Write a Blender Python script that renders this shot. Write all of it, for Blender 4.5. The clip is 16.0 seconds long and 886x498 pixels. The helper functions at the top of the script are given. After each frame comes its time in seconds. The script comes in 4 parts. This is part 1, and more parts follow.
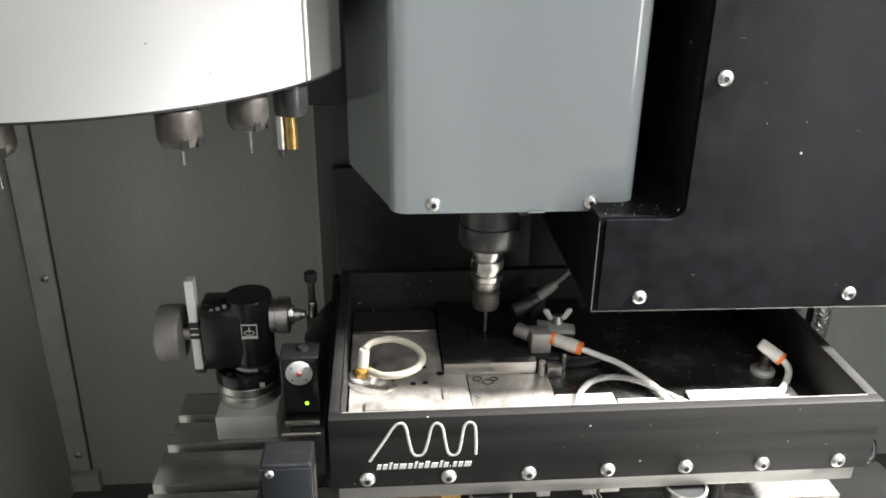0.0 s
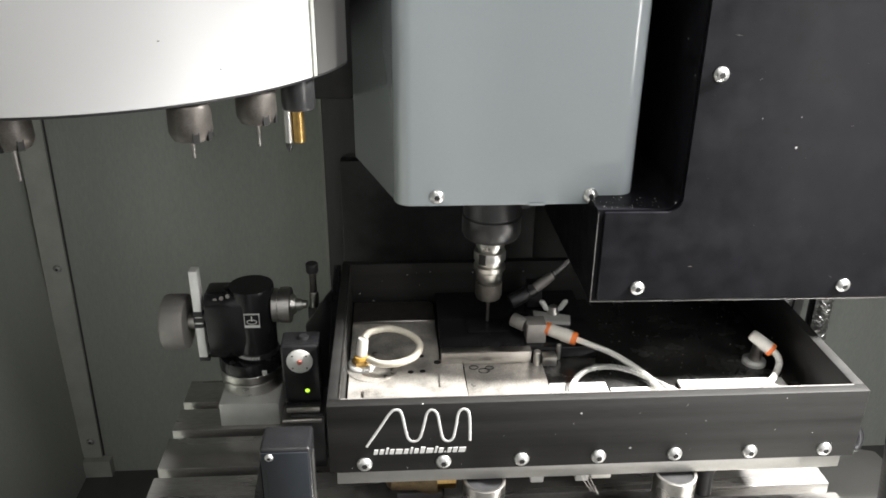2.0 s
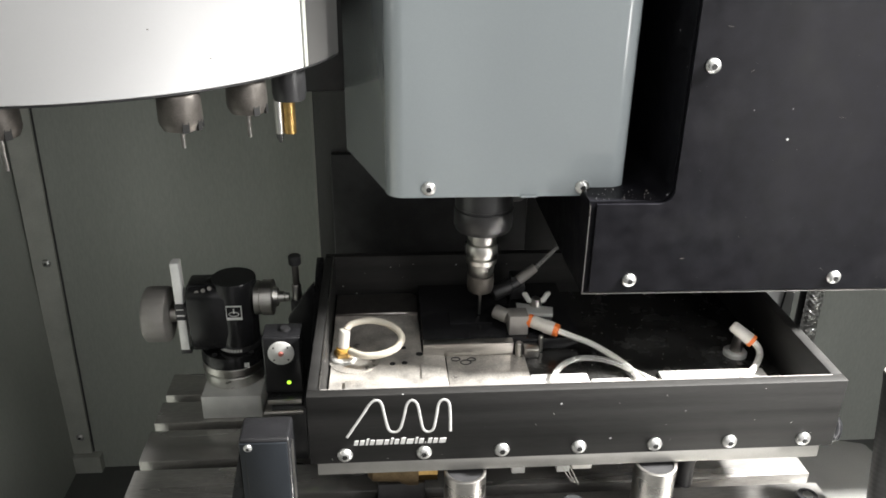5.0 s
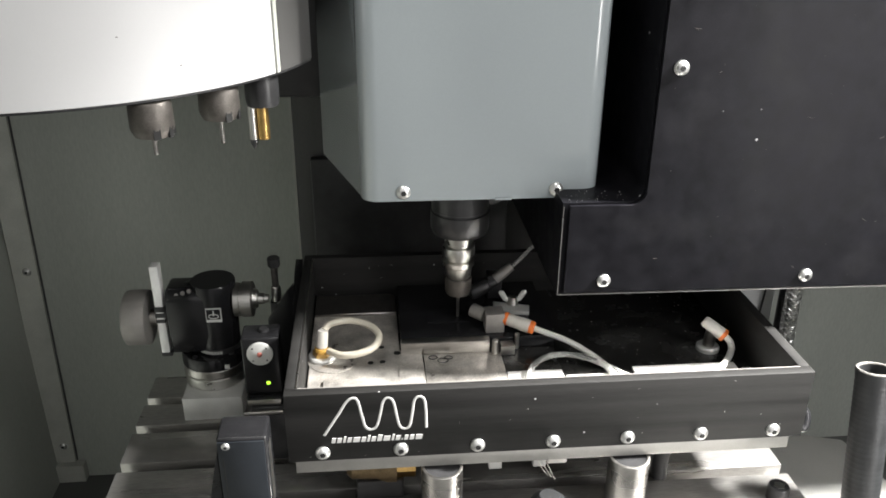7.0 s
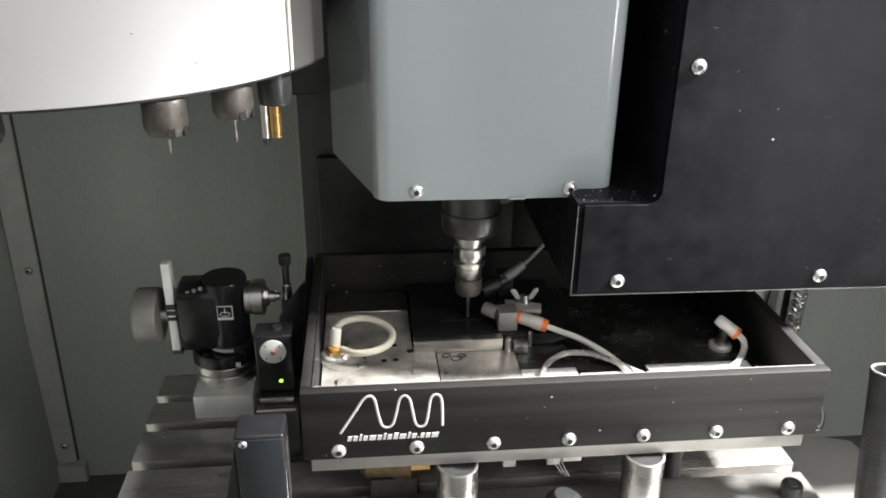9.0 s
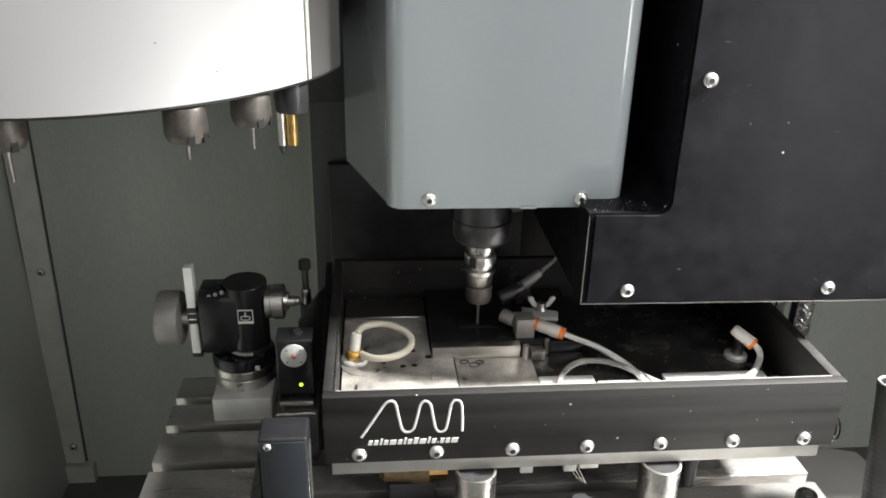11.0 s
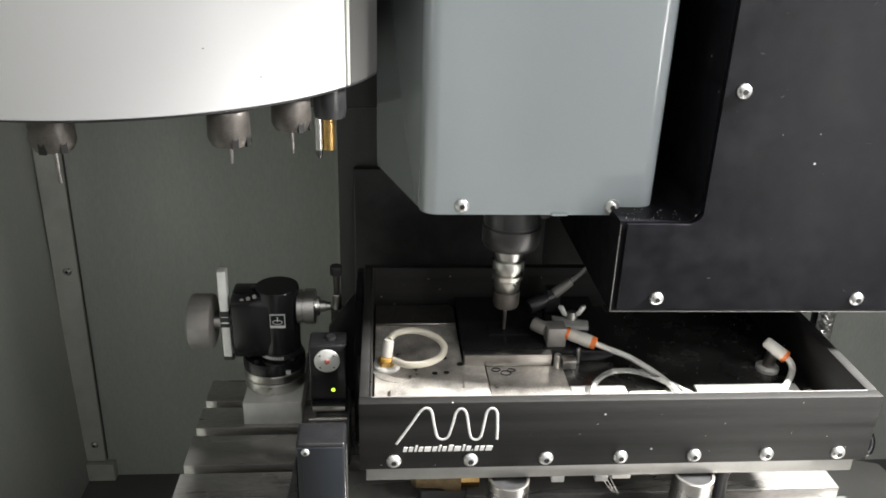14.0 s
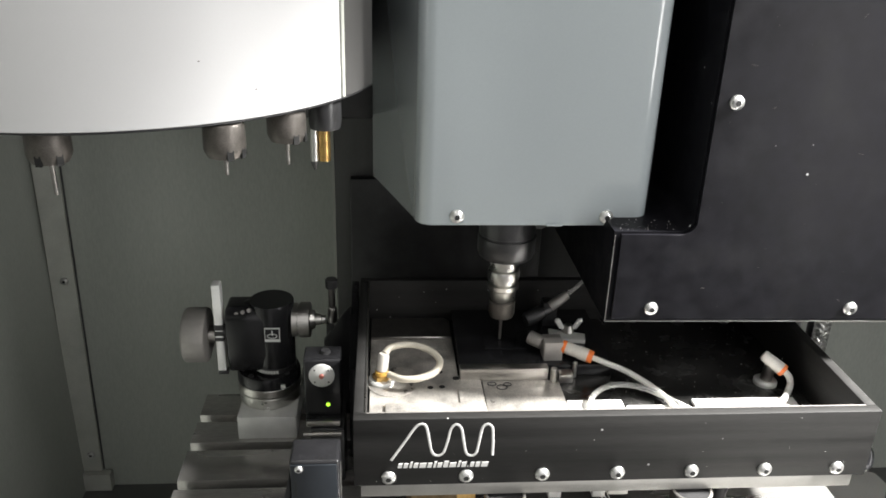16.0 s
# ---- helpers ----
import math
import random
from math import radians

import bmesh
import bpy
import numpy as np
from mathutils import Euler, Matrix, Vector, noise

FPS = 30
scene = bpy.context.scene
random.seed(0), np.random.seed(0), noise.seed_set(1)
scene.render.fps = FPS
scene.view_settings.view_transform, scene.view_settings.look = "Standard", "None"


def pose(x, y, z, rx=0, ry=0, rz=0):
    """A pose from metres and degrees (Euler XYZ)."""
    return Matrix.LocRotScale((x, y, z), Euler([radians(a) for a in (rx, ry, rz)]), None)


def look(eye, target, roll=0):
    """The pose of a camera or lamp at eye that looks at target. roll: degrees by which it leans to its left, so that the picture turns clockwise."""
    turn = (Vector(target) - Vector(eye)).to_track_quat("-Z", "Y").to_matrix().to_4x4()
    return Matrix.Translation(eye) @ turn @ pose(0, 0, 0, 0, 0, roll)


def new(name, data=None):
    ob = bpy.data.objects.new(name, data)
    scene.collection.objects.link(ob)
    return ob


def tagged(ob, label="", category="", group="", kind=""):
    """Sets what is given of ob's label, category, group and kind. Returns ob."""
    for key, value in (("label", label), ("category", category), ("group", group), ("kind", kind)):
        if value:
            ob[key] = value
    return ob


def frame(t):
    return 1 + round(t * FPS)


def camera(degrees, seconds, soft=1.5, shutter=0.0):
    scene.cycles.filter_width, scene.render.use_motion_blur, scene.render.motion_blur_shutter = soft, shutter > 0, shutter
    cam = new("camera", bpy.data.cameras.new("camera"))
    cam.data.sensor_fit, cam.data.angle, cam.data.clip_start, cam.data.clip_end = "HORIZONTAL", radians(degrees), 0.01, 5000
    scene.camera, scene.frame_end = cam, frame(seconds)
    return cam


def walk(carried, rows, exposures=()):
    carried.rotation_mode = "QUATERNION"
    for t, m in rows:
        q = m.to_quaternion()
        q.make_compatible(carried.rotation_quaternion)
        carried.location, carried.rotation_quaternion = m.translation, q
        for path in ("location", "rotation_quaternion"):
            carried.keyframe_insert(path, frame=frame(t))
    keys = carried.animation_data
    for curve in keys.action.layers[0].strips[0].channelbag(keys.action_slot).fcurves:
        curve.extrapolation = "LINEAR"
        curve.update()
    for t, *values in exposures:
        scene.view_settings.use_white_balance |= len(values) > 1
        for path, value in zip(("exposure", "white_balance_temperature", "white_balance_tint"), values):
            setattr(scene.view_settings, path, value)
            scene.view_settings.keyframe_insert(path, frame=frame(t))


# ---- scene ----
cam = camera(58.05, 16.0, soft=1.7)
walk(cam, [
    (0.0, pose(0.0432, -0.4700, 0.4743, 65.728, -0.636, -4.247)),
    (0.5, pose(0.0449, -0.4745, 0.4763, 65.870, -0.592, -4.051)),
    (1.0, pose(0.0477, -0.4788, 0.4780, 65.838, -0.671, -4.015)),
    (1.5, pose(0.0479, -0.4830, 0.4787, 65.521, -0.644, -3.724)),
    (2.0, pose(0.0463, -0.4859, 0.4803, 65.187, -0.570, -3.621)),
    (2.5, pose(0.0491, -0.4868, 0.4772, 65.056, -0.575, -3.807)),
    (3.0, pose(0.0469, -0.4856, 0.4758, 64.915, -0.786, -3.909)),
    (3.5, pose(0.0437, -0.4846, 0.4736, 64.799, -0.782, -4.006)),
    (6.0, pose(0.0515, -0.4894, 0.4768, 65.194, -0.795, -4.368)),
    (6.5, pose(0.0550, -0.4911, 0.4760, 65.247, -0.640, -4.681)),
    (7.0, pose(0.0569, -0.4908, 0.4770, 65.282, -0.475, -5.173)),
    (7.5, pose(0.0569, -0.4855, 0.4765, 65.273, -0.486, -5.549)),
    (8.0, pose(0.0502, -0.4802, 0.4799, 65.254, -0.436, -5.580)),
    (8.5, pose(0.0450, -0.4811, 0.4735, 65.016, -0.599, -5.548)),
    (9.0, pose(0.0432, -0.4839, 0.4756, 65.169, -0.719, -5.458)),
    (11.5, pose(0.0311, -0.4902, 0.4814, 65.621, -1.393, -4.619)),
    (12.0, pose(0.0253, -0.4912, 0.4827, 65.706, -1.565, -4.391)),
    (12.5, pose(0.0253, -0.4926, 0.4818, 65.798, -1.617, -4.287)),
    (13.0, pose(0.0243, -0.4934, 0.4818, 65.799, -1.601, -4.116)),
    (13.5, pose(0.0204, -0.4932, 0.4818, 65.853, -1.669, -3.960)),
    (14.0, pose(0.0182, -0.4948, 0.4827, 65.920, -1.727, -3.883)),
    (14.5, pose(0.0157, -0.4947, 0.4837, 66.092, -1.694, -3.625)),
    (15.0, pose(0.0187, -0.4968, 0.4869, 66.337, -1.725, -3.732)),
    (15.5, pose(0.0203, -0.4969, 0.4861, 66.460, -1.690, -3.804)),
    (16.0, pose(0.0208, -0.4965, 0.4856, 66.493, -1.700, -4.003)),
], exposures=[(0.0, 0.15), (16.0, 0.15)])

# The way of the machine table over the clip: seconds, x, y in metres.
SLIDE = [
    (0.0, 0.0000, -0.0000),
    (0.5, -0.0009, -0.0008),
    (1.0, -0.0012, -0.0006),
    (1.5, -0.0029, -0.0003),
    (2.0, -0.0053, -0.0006),
    (2.5, -0.0071, -0.0007),
    (3.0, -0.0089, -0.0006),
    (3.5, -0.0111, -0.0001),
    (4.0, -0.0129, 0.0000),
    (4.5, -0.0137, 0.0007),
    (5.0, -0.0138, 0.0017),
    (5.5, -0.0138, 0.0030),
    (6.0, -0.0138, 0.0045),
    (6.5, -0.0140, 0.0070),
    (7.0, -0.0141, 0.0086),
    (7.5, -0.0141, 0.0103),
    (8.0, -0.0138, 0.0125),
    (8.5, -0.0127, 0.0127),
    (9.0, -0.0115, 0.0126),
    (11.5, -0.0017, 0.0128),
    (12.0, -0.0002, 0.0127),
    (12.5, -0.0007, 0.0117),
    (13.0, -0.0009, 0.0109),
    (13.5, -0.0007, 0.0093),
    (14.0, -0.0006, 0.0074),
    (14.5, -0.0003, 0.0054),
    (15.0, -0.0006, 0.0033),
    (15.5, -0.0004, 0.0017),
    (16.0, -0.0011, 0.0002),
]


# ---- light ----
world = bpy.data.worlds.new("workshop")
scene.world = world
world.use_nodes = True
# a lit workshop: bright overhead, dim towards the floor
wt = world.node_tree
coord, split, fade = wt.nodes.new("ShaderNodeTexCoord"), wt.nodes.new("ShaderNodeSeparateXYZ"), wt.nodes.new("ShaderNodeMapRange")
fade.interpolation_type = "SMOOTHSTEP"
for k, v in ((1, -0.25), (2, 0.55), (3, 0.34), (4, 1.02)):
    fade.inputs[k].default_value = v
wt.links.new(coord.outputs["Generated"], split.inputs[0])
wt.links.new(split.outputs[2], fade.inputs[0])
wt.links.new(fade.outputs[0], wt.nodes["Background"].inputs[1])
wt.nodes["Background"].inputs[0].default_value = (0.885, 0.87, 0.865, 1)


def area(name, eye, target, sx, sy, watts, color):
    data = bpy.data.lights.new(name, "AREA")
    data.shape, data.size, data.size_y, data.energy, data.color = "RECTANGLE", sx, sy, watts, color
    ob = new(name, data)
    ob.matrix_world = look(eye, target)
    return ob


def spot(name, eye, target, watts, size, angle, blend):
    data = bpy.data.lights.new(name, "SPOT")
    data.energy, data.color, data.shadow_soft_size, data.spot_size, data.spot_blend = watts, (1.0, 0.98, 0.95), size, radians(angle), blend
    new(name, data).matrix_world = look(eye, target)


# work lamp under the roof of the enclosure
spot("work_lamp", (1.00, -0.045, 0.96), (0.36, 0.045, 0.07), 520, 0.075, 57, 0.95)
# unseen upright lamp, added at the right front to light the spindle head
area("added_side_light", (0.72, -0.54, 0.46), (0.14, 0.10, 0.36), 0.11, 1.06, 5.6, (1.0, 0.98, 0.96))
# unseen overhead fill, added to raise the light from above
area("overhead_fill", (0.10, -0.22, 1.38), (0.10, -0.10, 0.0), 1.0, 0.06, 4, (1.0, 0.98, 0.94))

# ---- materials ----


def mat(name, color, rough=0.5, metal=0.0, var=0.12, scale=60, bump=0.05, fine=900, spots=None, stretch=(1, 1, 1),
        smudge=0.0, coat=0.0, emit=0.0, clear=0.0, rvar=0.07, spec=0.5):
    """A surface with stains at one scale and grain at a finer one. spots: colour and share of specks."""
    m = bpy.data.materials.new(name)
    m.use_nodes = True
    nt = m.node_tree
    b = nt.nodes["Principled BSDF"]
    L = nt.links.new
    co = nt.nodes.new("ShaderNodeTexCoord")
    mp = nt.nodes.new("ShaderNodeMapping")
    mp.inputs["Scale"].default_value = stretch
    L(co.outputs["Object"], mp.inputs[0])

    def noise_tex(s, detail):
        n = nt.nodes.new("ShaderNodeTexNoise")
        n.inputs["Scale"].default_value, n.inputs["Detail"].default_value = s, detail
        L(mp.outputs[0], n.inputs["Vector"])
        return n

    def ramp(src, lo, hi, a, c):
        r = nt.nodes.new("ShaderNodeMapRange")
        r.inputs[1].default_value, r.inputs[2].default_value, r.inputs[3].default_value, r.inputs[4].default_value = lo, hi, a, c
        L(src, r.inputs[0])
        return r.outputs[0]

    big, small = noise_tex(scale, 4), noise_tex(fine, 2)
    mix = nt.nodes.new("ShaderNodeMix")
    mix.data_type, mix.blend_type = "RGBA", "MULTIPLY"
    mix.inputs[0].default_value = 1
    mix.inputs[6].default_value = (*color, 1)
    add = nt.nodes.new("ShaderNodeMath")
    add.operation = "MULTIPLY"
    L(ramp(big.outputs[0], 0.15, 0.85, 1 - var * 1.6, 1 + var * 1.6), add.inputs[0])
    L(ramp(small.outputs[0], 0.3, 0.7, 1 - var * 0.6, 1 + var * 0.6), add.inputs[1])
    L(add.outputs[0], mix.inputs[7])
    out = mix.outputs[2]
    if smudge:
        s = noise_tex(scale * 0.33, 5)
        mx = nt.nodes.new("ShaderNodeMix")
        mx.data_type = "RGBA"
        L(ramp(s.outputs[0], 0.52, 0.78, 0, smudge), mx.inputs[0])
        L(out, mx.inputs[6])
        mx.inputs[7].default_value = (0.32, 0.32, 0.31, 1)
        out = mx.outputs[2]
    if spots:
        v = nt.nodes.new("ShaderNodeTexVoronoi")
        v.inputs["Scale"].default_value = spots[1]
        L(co.outputs["Object"], v.inputs["Vector"])
        mx = nt.nodes.new("ShaderNodeMix")
        mx.data_type = "RGBA"
        L(ramp(v.outputs[0], spots[2], spots[2] * 0.6, 0, 0.8), mx.inputs[0])
        L(out, mx.inputs[6])
        mx.inputs[7].default_value = (*spots[0], 1)
        out = mx.outputs[2]
    L(out, b.inputs["Base Color"])
    L(ramp(big.outputs[0], 0.1, 0.9, max(0.02, rough - rvar), min(1, rough + rvar)), b.inputs["Roughness"])
    b.inputs["Metallic"].default_value = metal
    b.inputs["Coat Weight"].default_value, b.inputs["Coat Roughness"].default_value = coat, 0.12
    b.inputs["Specular IOR Level"].default_value = spec
    if clear:
        b.inputs["Transmission Weight"].default_value = clear
    if emit:
        b.inputs["Emission Color"].default_value = (*color, 1)
        b.inputs["Emission Strength"].default_value = emit
    if bump:
        bp = nt.nodes.new("ShaderNodeBump")
        bp.inputs["Strength"].default_value, bp.inputs["Distance"].default_value = bump, 0.0006
        L(small.outputs[0], bp.inputs["Height"])
        L(bp.outputs[0], b.inputs["Normal"])
    return m


WALL = mat("grey_green_paint", (0.40, 0.42, 0.385), 0.34, var=0.10, scale=6, fine=500, bump=0.03, stretch=(1, 1, 0.25))
STRIP = mat("pale_painted_steel", (0.46, 0.47, 0.43), 0.5, var=0.12, scale=25)
FLOOR = mat("dirty_sheet_steel", (0.10, 0.102, 0.098), 0.45, var=0.15, scale=14, smudge=0.2)
HEAD = mat("blue_grey_gloss_paint", (0.285, 0.316, 0.328), 0.20, var=0.02, scale=4, fine=700, bump=0.02, coat=0.5, rvar=0.02)
WHITE = mat("white_gloss_paint", (0.57, 0.57, 0.575), 0.42, var=0.015, scale=8, bump=0.01, rvar=0.02)
# shroud white darkened: the head's shade on the end strip put into colour
DRUMEND_SHADE = mat("shaded_white_paint", (0.075, 0.074, 0.072), 0.4, var=0.06, scale=20)
BLACK = mat("black_powder_coat", (0.0058, 0.0057, 0.0072), 0.38, var=0.35, scale=75, bump=0.10, fine=1500, smudge=0.014, spec=0.10,
            spots=((0.5, 0.5, 0.5), 42, 0.050), rvar=0.14)
TRAYBLACK = mat("scuffed_black_plastic", (0.014, 0.0137, 0.0132), 0.60, var=0.40, scale=30, bump=0.08, fine=700, smudge=0.05, spec=0.20,
                spots=((0.5, 0.5, 0.5), 40, 0.045), stretch=(0.10, 1, 4.0))
TRAYFLOOR = mat("wet_black_plastic", (0.016, 0.0157, 0.015), 0.24, var=0.45, scale=60, bump=0.04, fine=700, smudge=0.10, spec=0.5,
                spots=((0.5, 0.5, 0.5), 60, 0.04), rvar=0.14)
DARK = mat("black_oxide_steel", (0.024, 0.024, 0.025), 0.34, metal=0.0, var=0.3, scale=60, bump=0.06)
COLUMN = mat("dark_way_cover", (0.064, 0.064, 0.062), 0.50, var=0.25, scale=12, bump=0.05, stretch=(3, 3, 0.3))
NAVY = mat("navy_black_paint", (0.012, 0.0145, 0.018), 0.35, var=0.2, scale=40, bump=0.04)
SATIN = mat("satin_black_anodise", (0.012, 0.012, 0.013), 0.16, var=0.2, scale=50, bump=0.02, spec=0.32)
STEEL = mat("ground_steel", (0.52, 0.505, 0.48), 0.30, metal=1.0, var=0.18, scale=30, bump=0.06, stretch=(0.12, 1, 1))
BRIGHT = mat("turned_bright_steel", (0.62, 0.61, 0.58), 0.30, metal=1.0, var=0.08, scale=80, bump=0.03)
SCREW = mat("zinc_screw_steel", (0.60, 0.60, 0.59), 0.30, metal=0.9, var=0.15, scale=300, bump=0.05)
NUT = mat("dull_brown_steel", (0.11, 0.10, 0.09), 0.45, metal=0.6, var=0.2, scale=150, bump=0.15)
HOLDER = mat("tool_holder_steel", (0.30, 0.285, 0.27), 0.34, metal=1.0, var=0.15, scale=120, bump=0.05)
ALU = mat("milled_aluminium", (0.74, 0.73, 0.70), 0.40, metal=0.78, var=0.22, scale=45, bump=0.08, smudge=0.1, stretch=(0.3, 1, 1))
BASE = mat("grey_cast_plate", (0.25, 0.245, 0.23), 0.5, metal=0.4, var=0.08, scale=60, bump=0.08)
HANDLE = mat("brushed_pale_aluminium", (0.80, 0.80, 0.78), 0.4, metal=0.2, var=0.06, scale=60, bump=0.06)
# stained aluminium, with the weaker light on it also put into the colour
STAINED = mat("stained_dimmed_plate", (0.47, 0.445, 0.41), 0.34, metal=0.6, var=0.42, scale=48, bump=0.10, smudge=0.15, rvar=0.16)
# the same aluminium, paler: the lamp's strong light put into the colour
FLATBAR = mat("lit_flat_bar", (0.86, 0.85, 0.83), 0.42, metal=0.35, var=0.10, scale=60, bump=0.08)
SHELF = mat("grey_sheet_shelf", (0.42, 0.42, 0.40), 0.42, metal=0.2, var=0.16, scale=9, bump=0.03, smudge=0.2)
DULLALU = mat("dull_aluminium_block", (0.62, 0.62, 0.60), 0.45, metal=0.4, var=0.08, scale=70, bump=0.10)
BEAD = mat("bead_blasted_grey", (0.30, 0.285, 0.27), 0.55, metal=0.5, var=0.06, scale=200, bump=0.25, fine=2500)
TSLOT = mat("machine_table_iron", (0.36, 0.35, 0.335), 0.28, metal=0.75, var=0.22, scale=20, bump=0.06, stretch=(0.15, 1, 1))
TUBE = mat("milky_air_tube", (0.90, 0.89, 0.85), 0.30, var=0.05, scale=80, bump=0.02, clear=0.35)
CLEAR = mat("clear_air_tube", (0.85, 0.85, 0.82), 0.22, var=0.04, scale=80, bump=0.02, clear=0.85)
LOOP = mat("cream_air_tube", (0.62, 0.58, 0.49), 0.35, var=0.05, scale=80, bump=0.02, clear=0.15)
AMBER = mat("amber_brass_ring", (0.62, 0.36, 0.08), 0.35, metal=0.4, var=0.15, scale=200)
FITTING = mat("pale_grey_fitting_plastic", (0.54, 0.52, 0.48), 0.45, var=0.08, scale=120)
ORANGE = mat("orange_release_ring", (0.72, 0.17, 0.03), 0.45, var=0.08, scale=200)
BRASS = mat("brass", (0.56, 0.36, 0.13), 0.32, metal=1.0, var=0.2, scale=120)
DULLBRASS = mat("tarnished_brass", (0.20, 0.145, 0.08), 0.5, metal=0.8, var=0.3, scale=90)
RUBBER = mat("ribbed_black_hose", (0.018, 0.019, 0.020), 0.42, var=0.3, scale=50, bump=0.2, smudge=0.03)
CHIPS = mat("chip_dust", (0.14, 0.135, 0.125), 0.8, var=0.4, scale=300, bump=0.5)
PRINT = mat("white_print", (0.55, 0.55, 0.535), 0.5, var=0.06, scale=300)
LED = mat("green_indicator", (0.45, 0.95, 0.05), 0.4, var=0.0, emit=1.6, bump=0)
HOLE = mat("dark_socket", (0.006, 0.006, 0.006), 0.6, var=0.1, scale=100, bump=0)
RED = mat("red_probe_tip", (0.30, 0.10, 0.08), 0.35, var=0.1, scale=300)

# ---- helpers ----
ORIGIN = {}
RIDERS = []


def thing(name, at, label, category, group="", rides=False, kind=""):
    ob = new(name)
    ob.empty_display_size = 0.01
    ob.location = at
    ORIGIN[ob.name] = Vector(at)
    tagged(ob, label, category, group, kind)
    if rides:
        RIDERS.append(ob)
    return ob


def finish(bm, name, material, origin):
    bmesh.ops.translate(bm, verts=bm.verts, vec=-origin)
    bmesh.ops.recalc_face_normals(bm, faces=bm.faces)
    for f in bm.faces:
        f.smooth = True
    for e in bm.edges:
        e.smooth = len(e.link_faces) == 2 and e.calc_face_angle(0) < radians(38)
    me = bpy.data.meshes.new(name)
    bm.to_mesh(me)
    bm.free()
    me.materials.append(material)
    return me


def part(name, bm, material, parent, label=""):
    ob = new(name, finish(bm, name, material, ORIGIN[parent.name]))
    ob.parent = parent
    ORIGIN[ob.name] = ORIGIN[parent.name]
    return tagged(ob, label)


def solid(name, bm, material, label, category, kind="structure", group="", at=(0, 0, 0)):
    ob = new(name, finish(bm, name, material, Vector(at)))
    ob.location = at
    ORIGIN[ob.name] = Vector(at)
    return tagged(ob, label, category, group, kind)


def box(x0, x1, y0, y1, z0, z1, bevel=0.0, bm=None, seg=2):
    b = bmesh.new()
    bmesh.ops.create_cube(b, size=1)
    for v in b.verts:
        v.co = Vector((x0 + (v.co.x + .5) * (x1 - x0), y0 + (v.co.y + .5) * (y1 - y0), z0 + (v.co.z + .5) * (z1 - z0)))
    if bevel:
        bmesh.ops.bevel(b, geom=b.edges[:], offset=bevel, segments=seg, profile=0.5, affect="EDGES")
    return join(bm, b)


def join(bm, b):
    if bm is None:
        return b
    me = bpy.data.meshes.new("tmp")
    b.to_mesh(me)
    b.free()
    bm.from_mesh(me)
    bpy.data.meshes.remove(me)
    return bm


def lathe(p0, p1, profile, seg=32, bm=None):
    """Turns a profile of (share of the way from p0 to p1, radius) about the axis p0 p1."""
    b = bmesh.new()
    p0, p1 = Vector(p0), Vector(p1)
    q = (p1 - p0).to_track_quat("Z", "Y")
    rings = []
    for s, r in profile:
        c = p0.lerp(p1, s)
        rings.append([b.verts.new(c + q @ Vector((r * math.cos(6.28318531 * k / seg), r * math.sin(6.28318531 * k / seg), 0)))
                      for k in range(seg)])
    for a, d in zip(rings, rings[1:]):
        for k in range(seg):
            b.faces.new((a[k], a[(k + 1) % seg], d[(k + 1) % seg], d[k]))
    b.faces.new(rings[0])
    b.faces.new(rings[-1])
    return join(bm, b)


def rod(p0, p1, r, r1=None, seg=24, edge=0.0004, bm=None):
    r1 = r if r1 is None else r1
    n = (Vector(p1) - Vector(p0)).length
    e = min(edge, n * 0.2, r * 0.3, r1 * 0.3 + 1e-5) / n
    return lathe(p0, p1, [(0, r - e * n), (e, r), (1 - e, r1), (1, max(r1 - e * n, 1e-5))], seg, bm)


def hollow(p0, p1, r, wall, depth, seg=32, bm=None):
    """A tube, open at p1 to a share depth of its length."""
    return lathe(p0, p1, [(0, r), (0.995, r), (1, r - wall * 0.3), (1, r - wall), (1 - depth, r - wall)], seg, bm)


def smooth_path(points, n=10):
    pts = [Vector(p) for p in points]
    pts = [pts[0] * 2 - pts[1]] + pts + [pts[-1] * 2 - pts[-2]]
    out = []
    for i in range(1, len(pts) - 2):
        a, b, c, d = pts[i - 1:i + 3]
        for k in range(n):
            t = k / n
            out.append(0.5 * (2 * b + (c - a) * t + (2 * a - 5 * b + 4 * c - d) * t * t + (3 * b - a - 3 * c + d) * t ** 3))
    return out + [pts[-2]]


def pipe(points, r, seg=14, n=10, bm=None, radii=None):
    b = bmesh.new()
    path = smooth_path(points, n)
    up, rings = Vector((0.31, 0.17, 0.93)), []
    for i, p in enumerate(path):
        d = (path[min(i + 1, len(path) - 1)] - path[max(i - 1, 0)]).normalized()
        u = (up - d * up.dot(d)).normalized()
        w = d.cross(u)
        up = u
        rr = r if radii is None else radii(i / (len(path) - 1))
        rings.append([b.verts.new(p + (u * math.cos(6.28318531 * k / seg) + w * math.sin(6.28318531 * k / seg)) * rr) for k in range(seg)])
    for a, d in zip(rings, rings[1:]):
        for k in range(seg):
            b.faces.new((a[k], a[(k + 1) % seg], d[(k + 1) % seg], d[k]))
    b.faces.new(rings[0])
    b.faces.new(rings[-1])
    return join(bm, b)


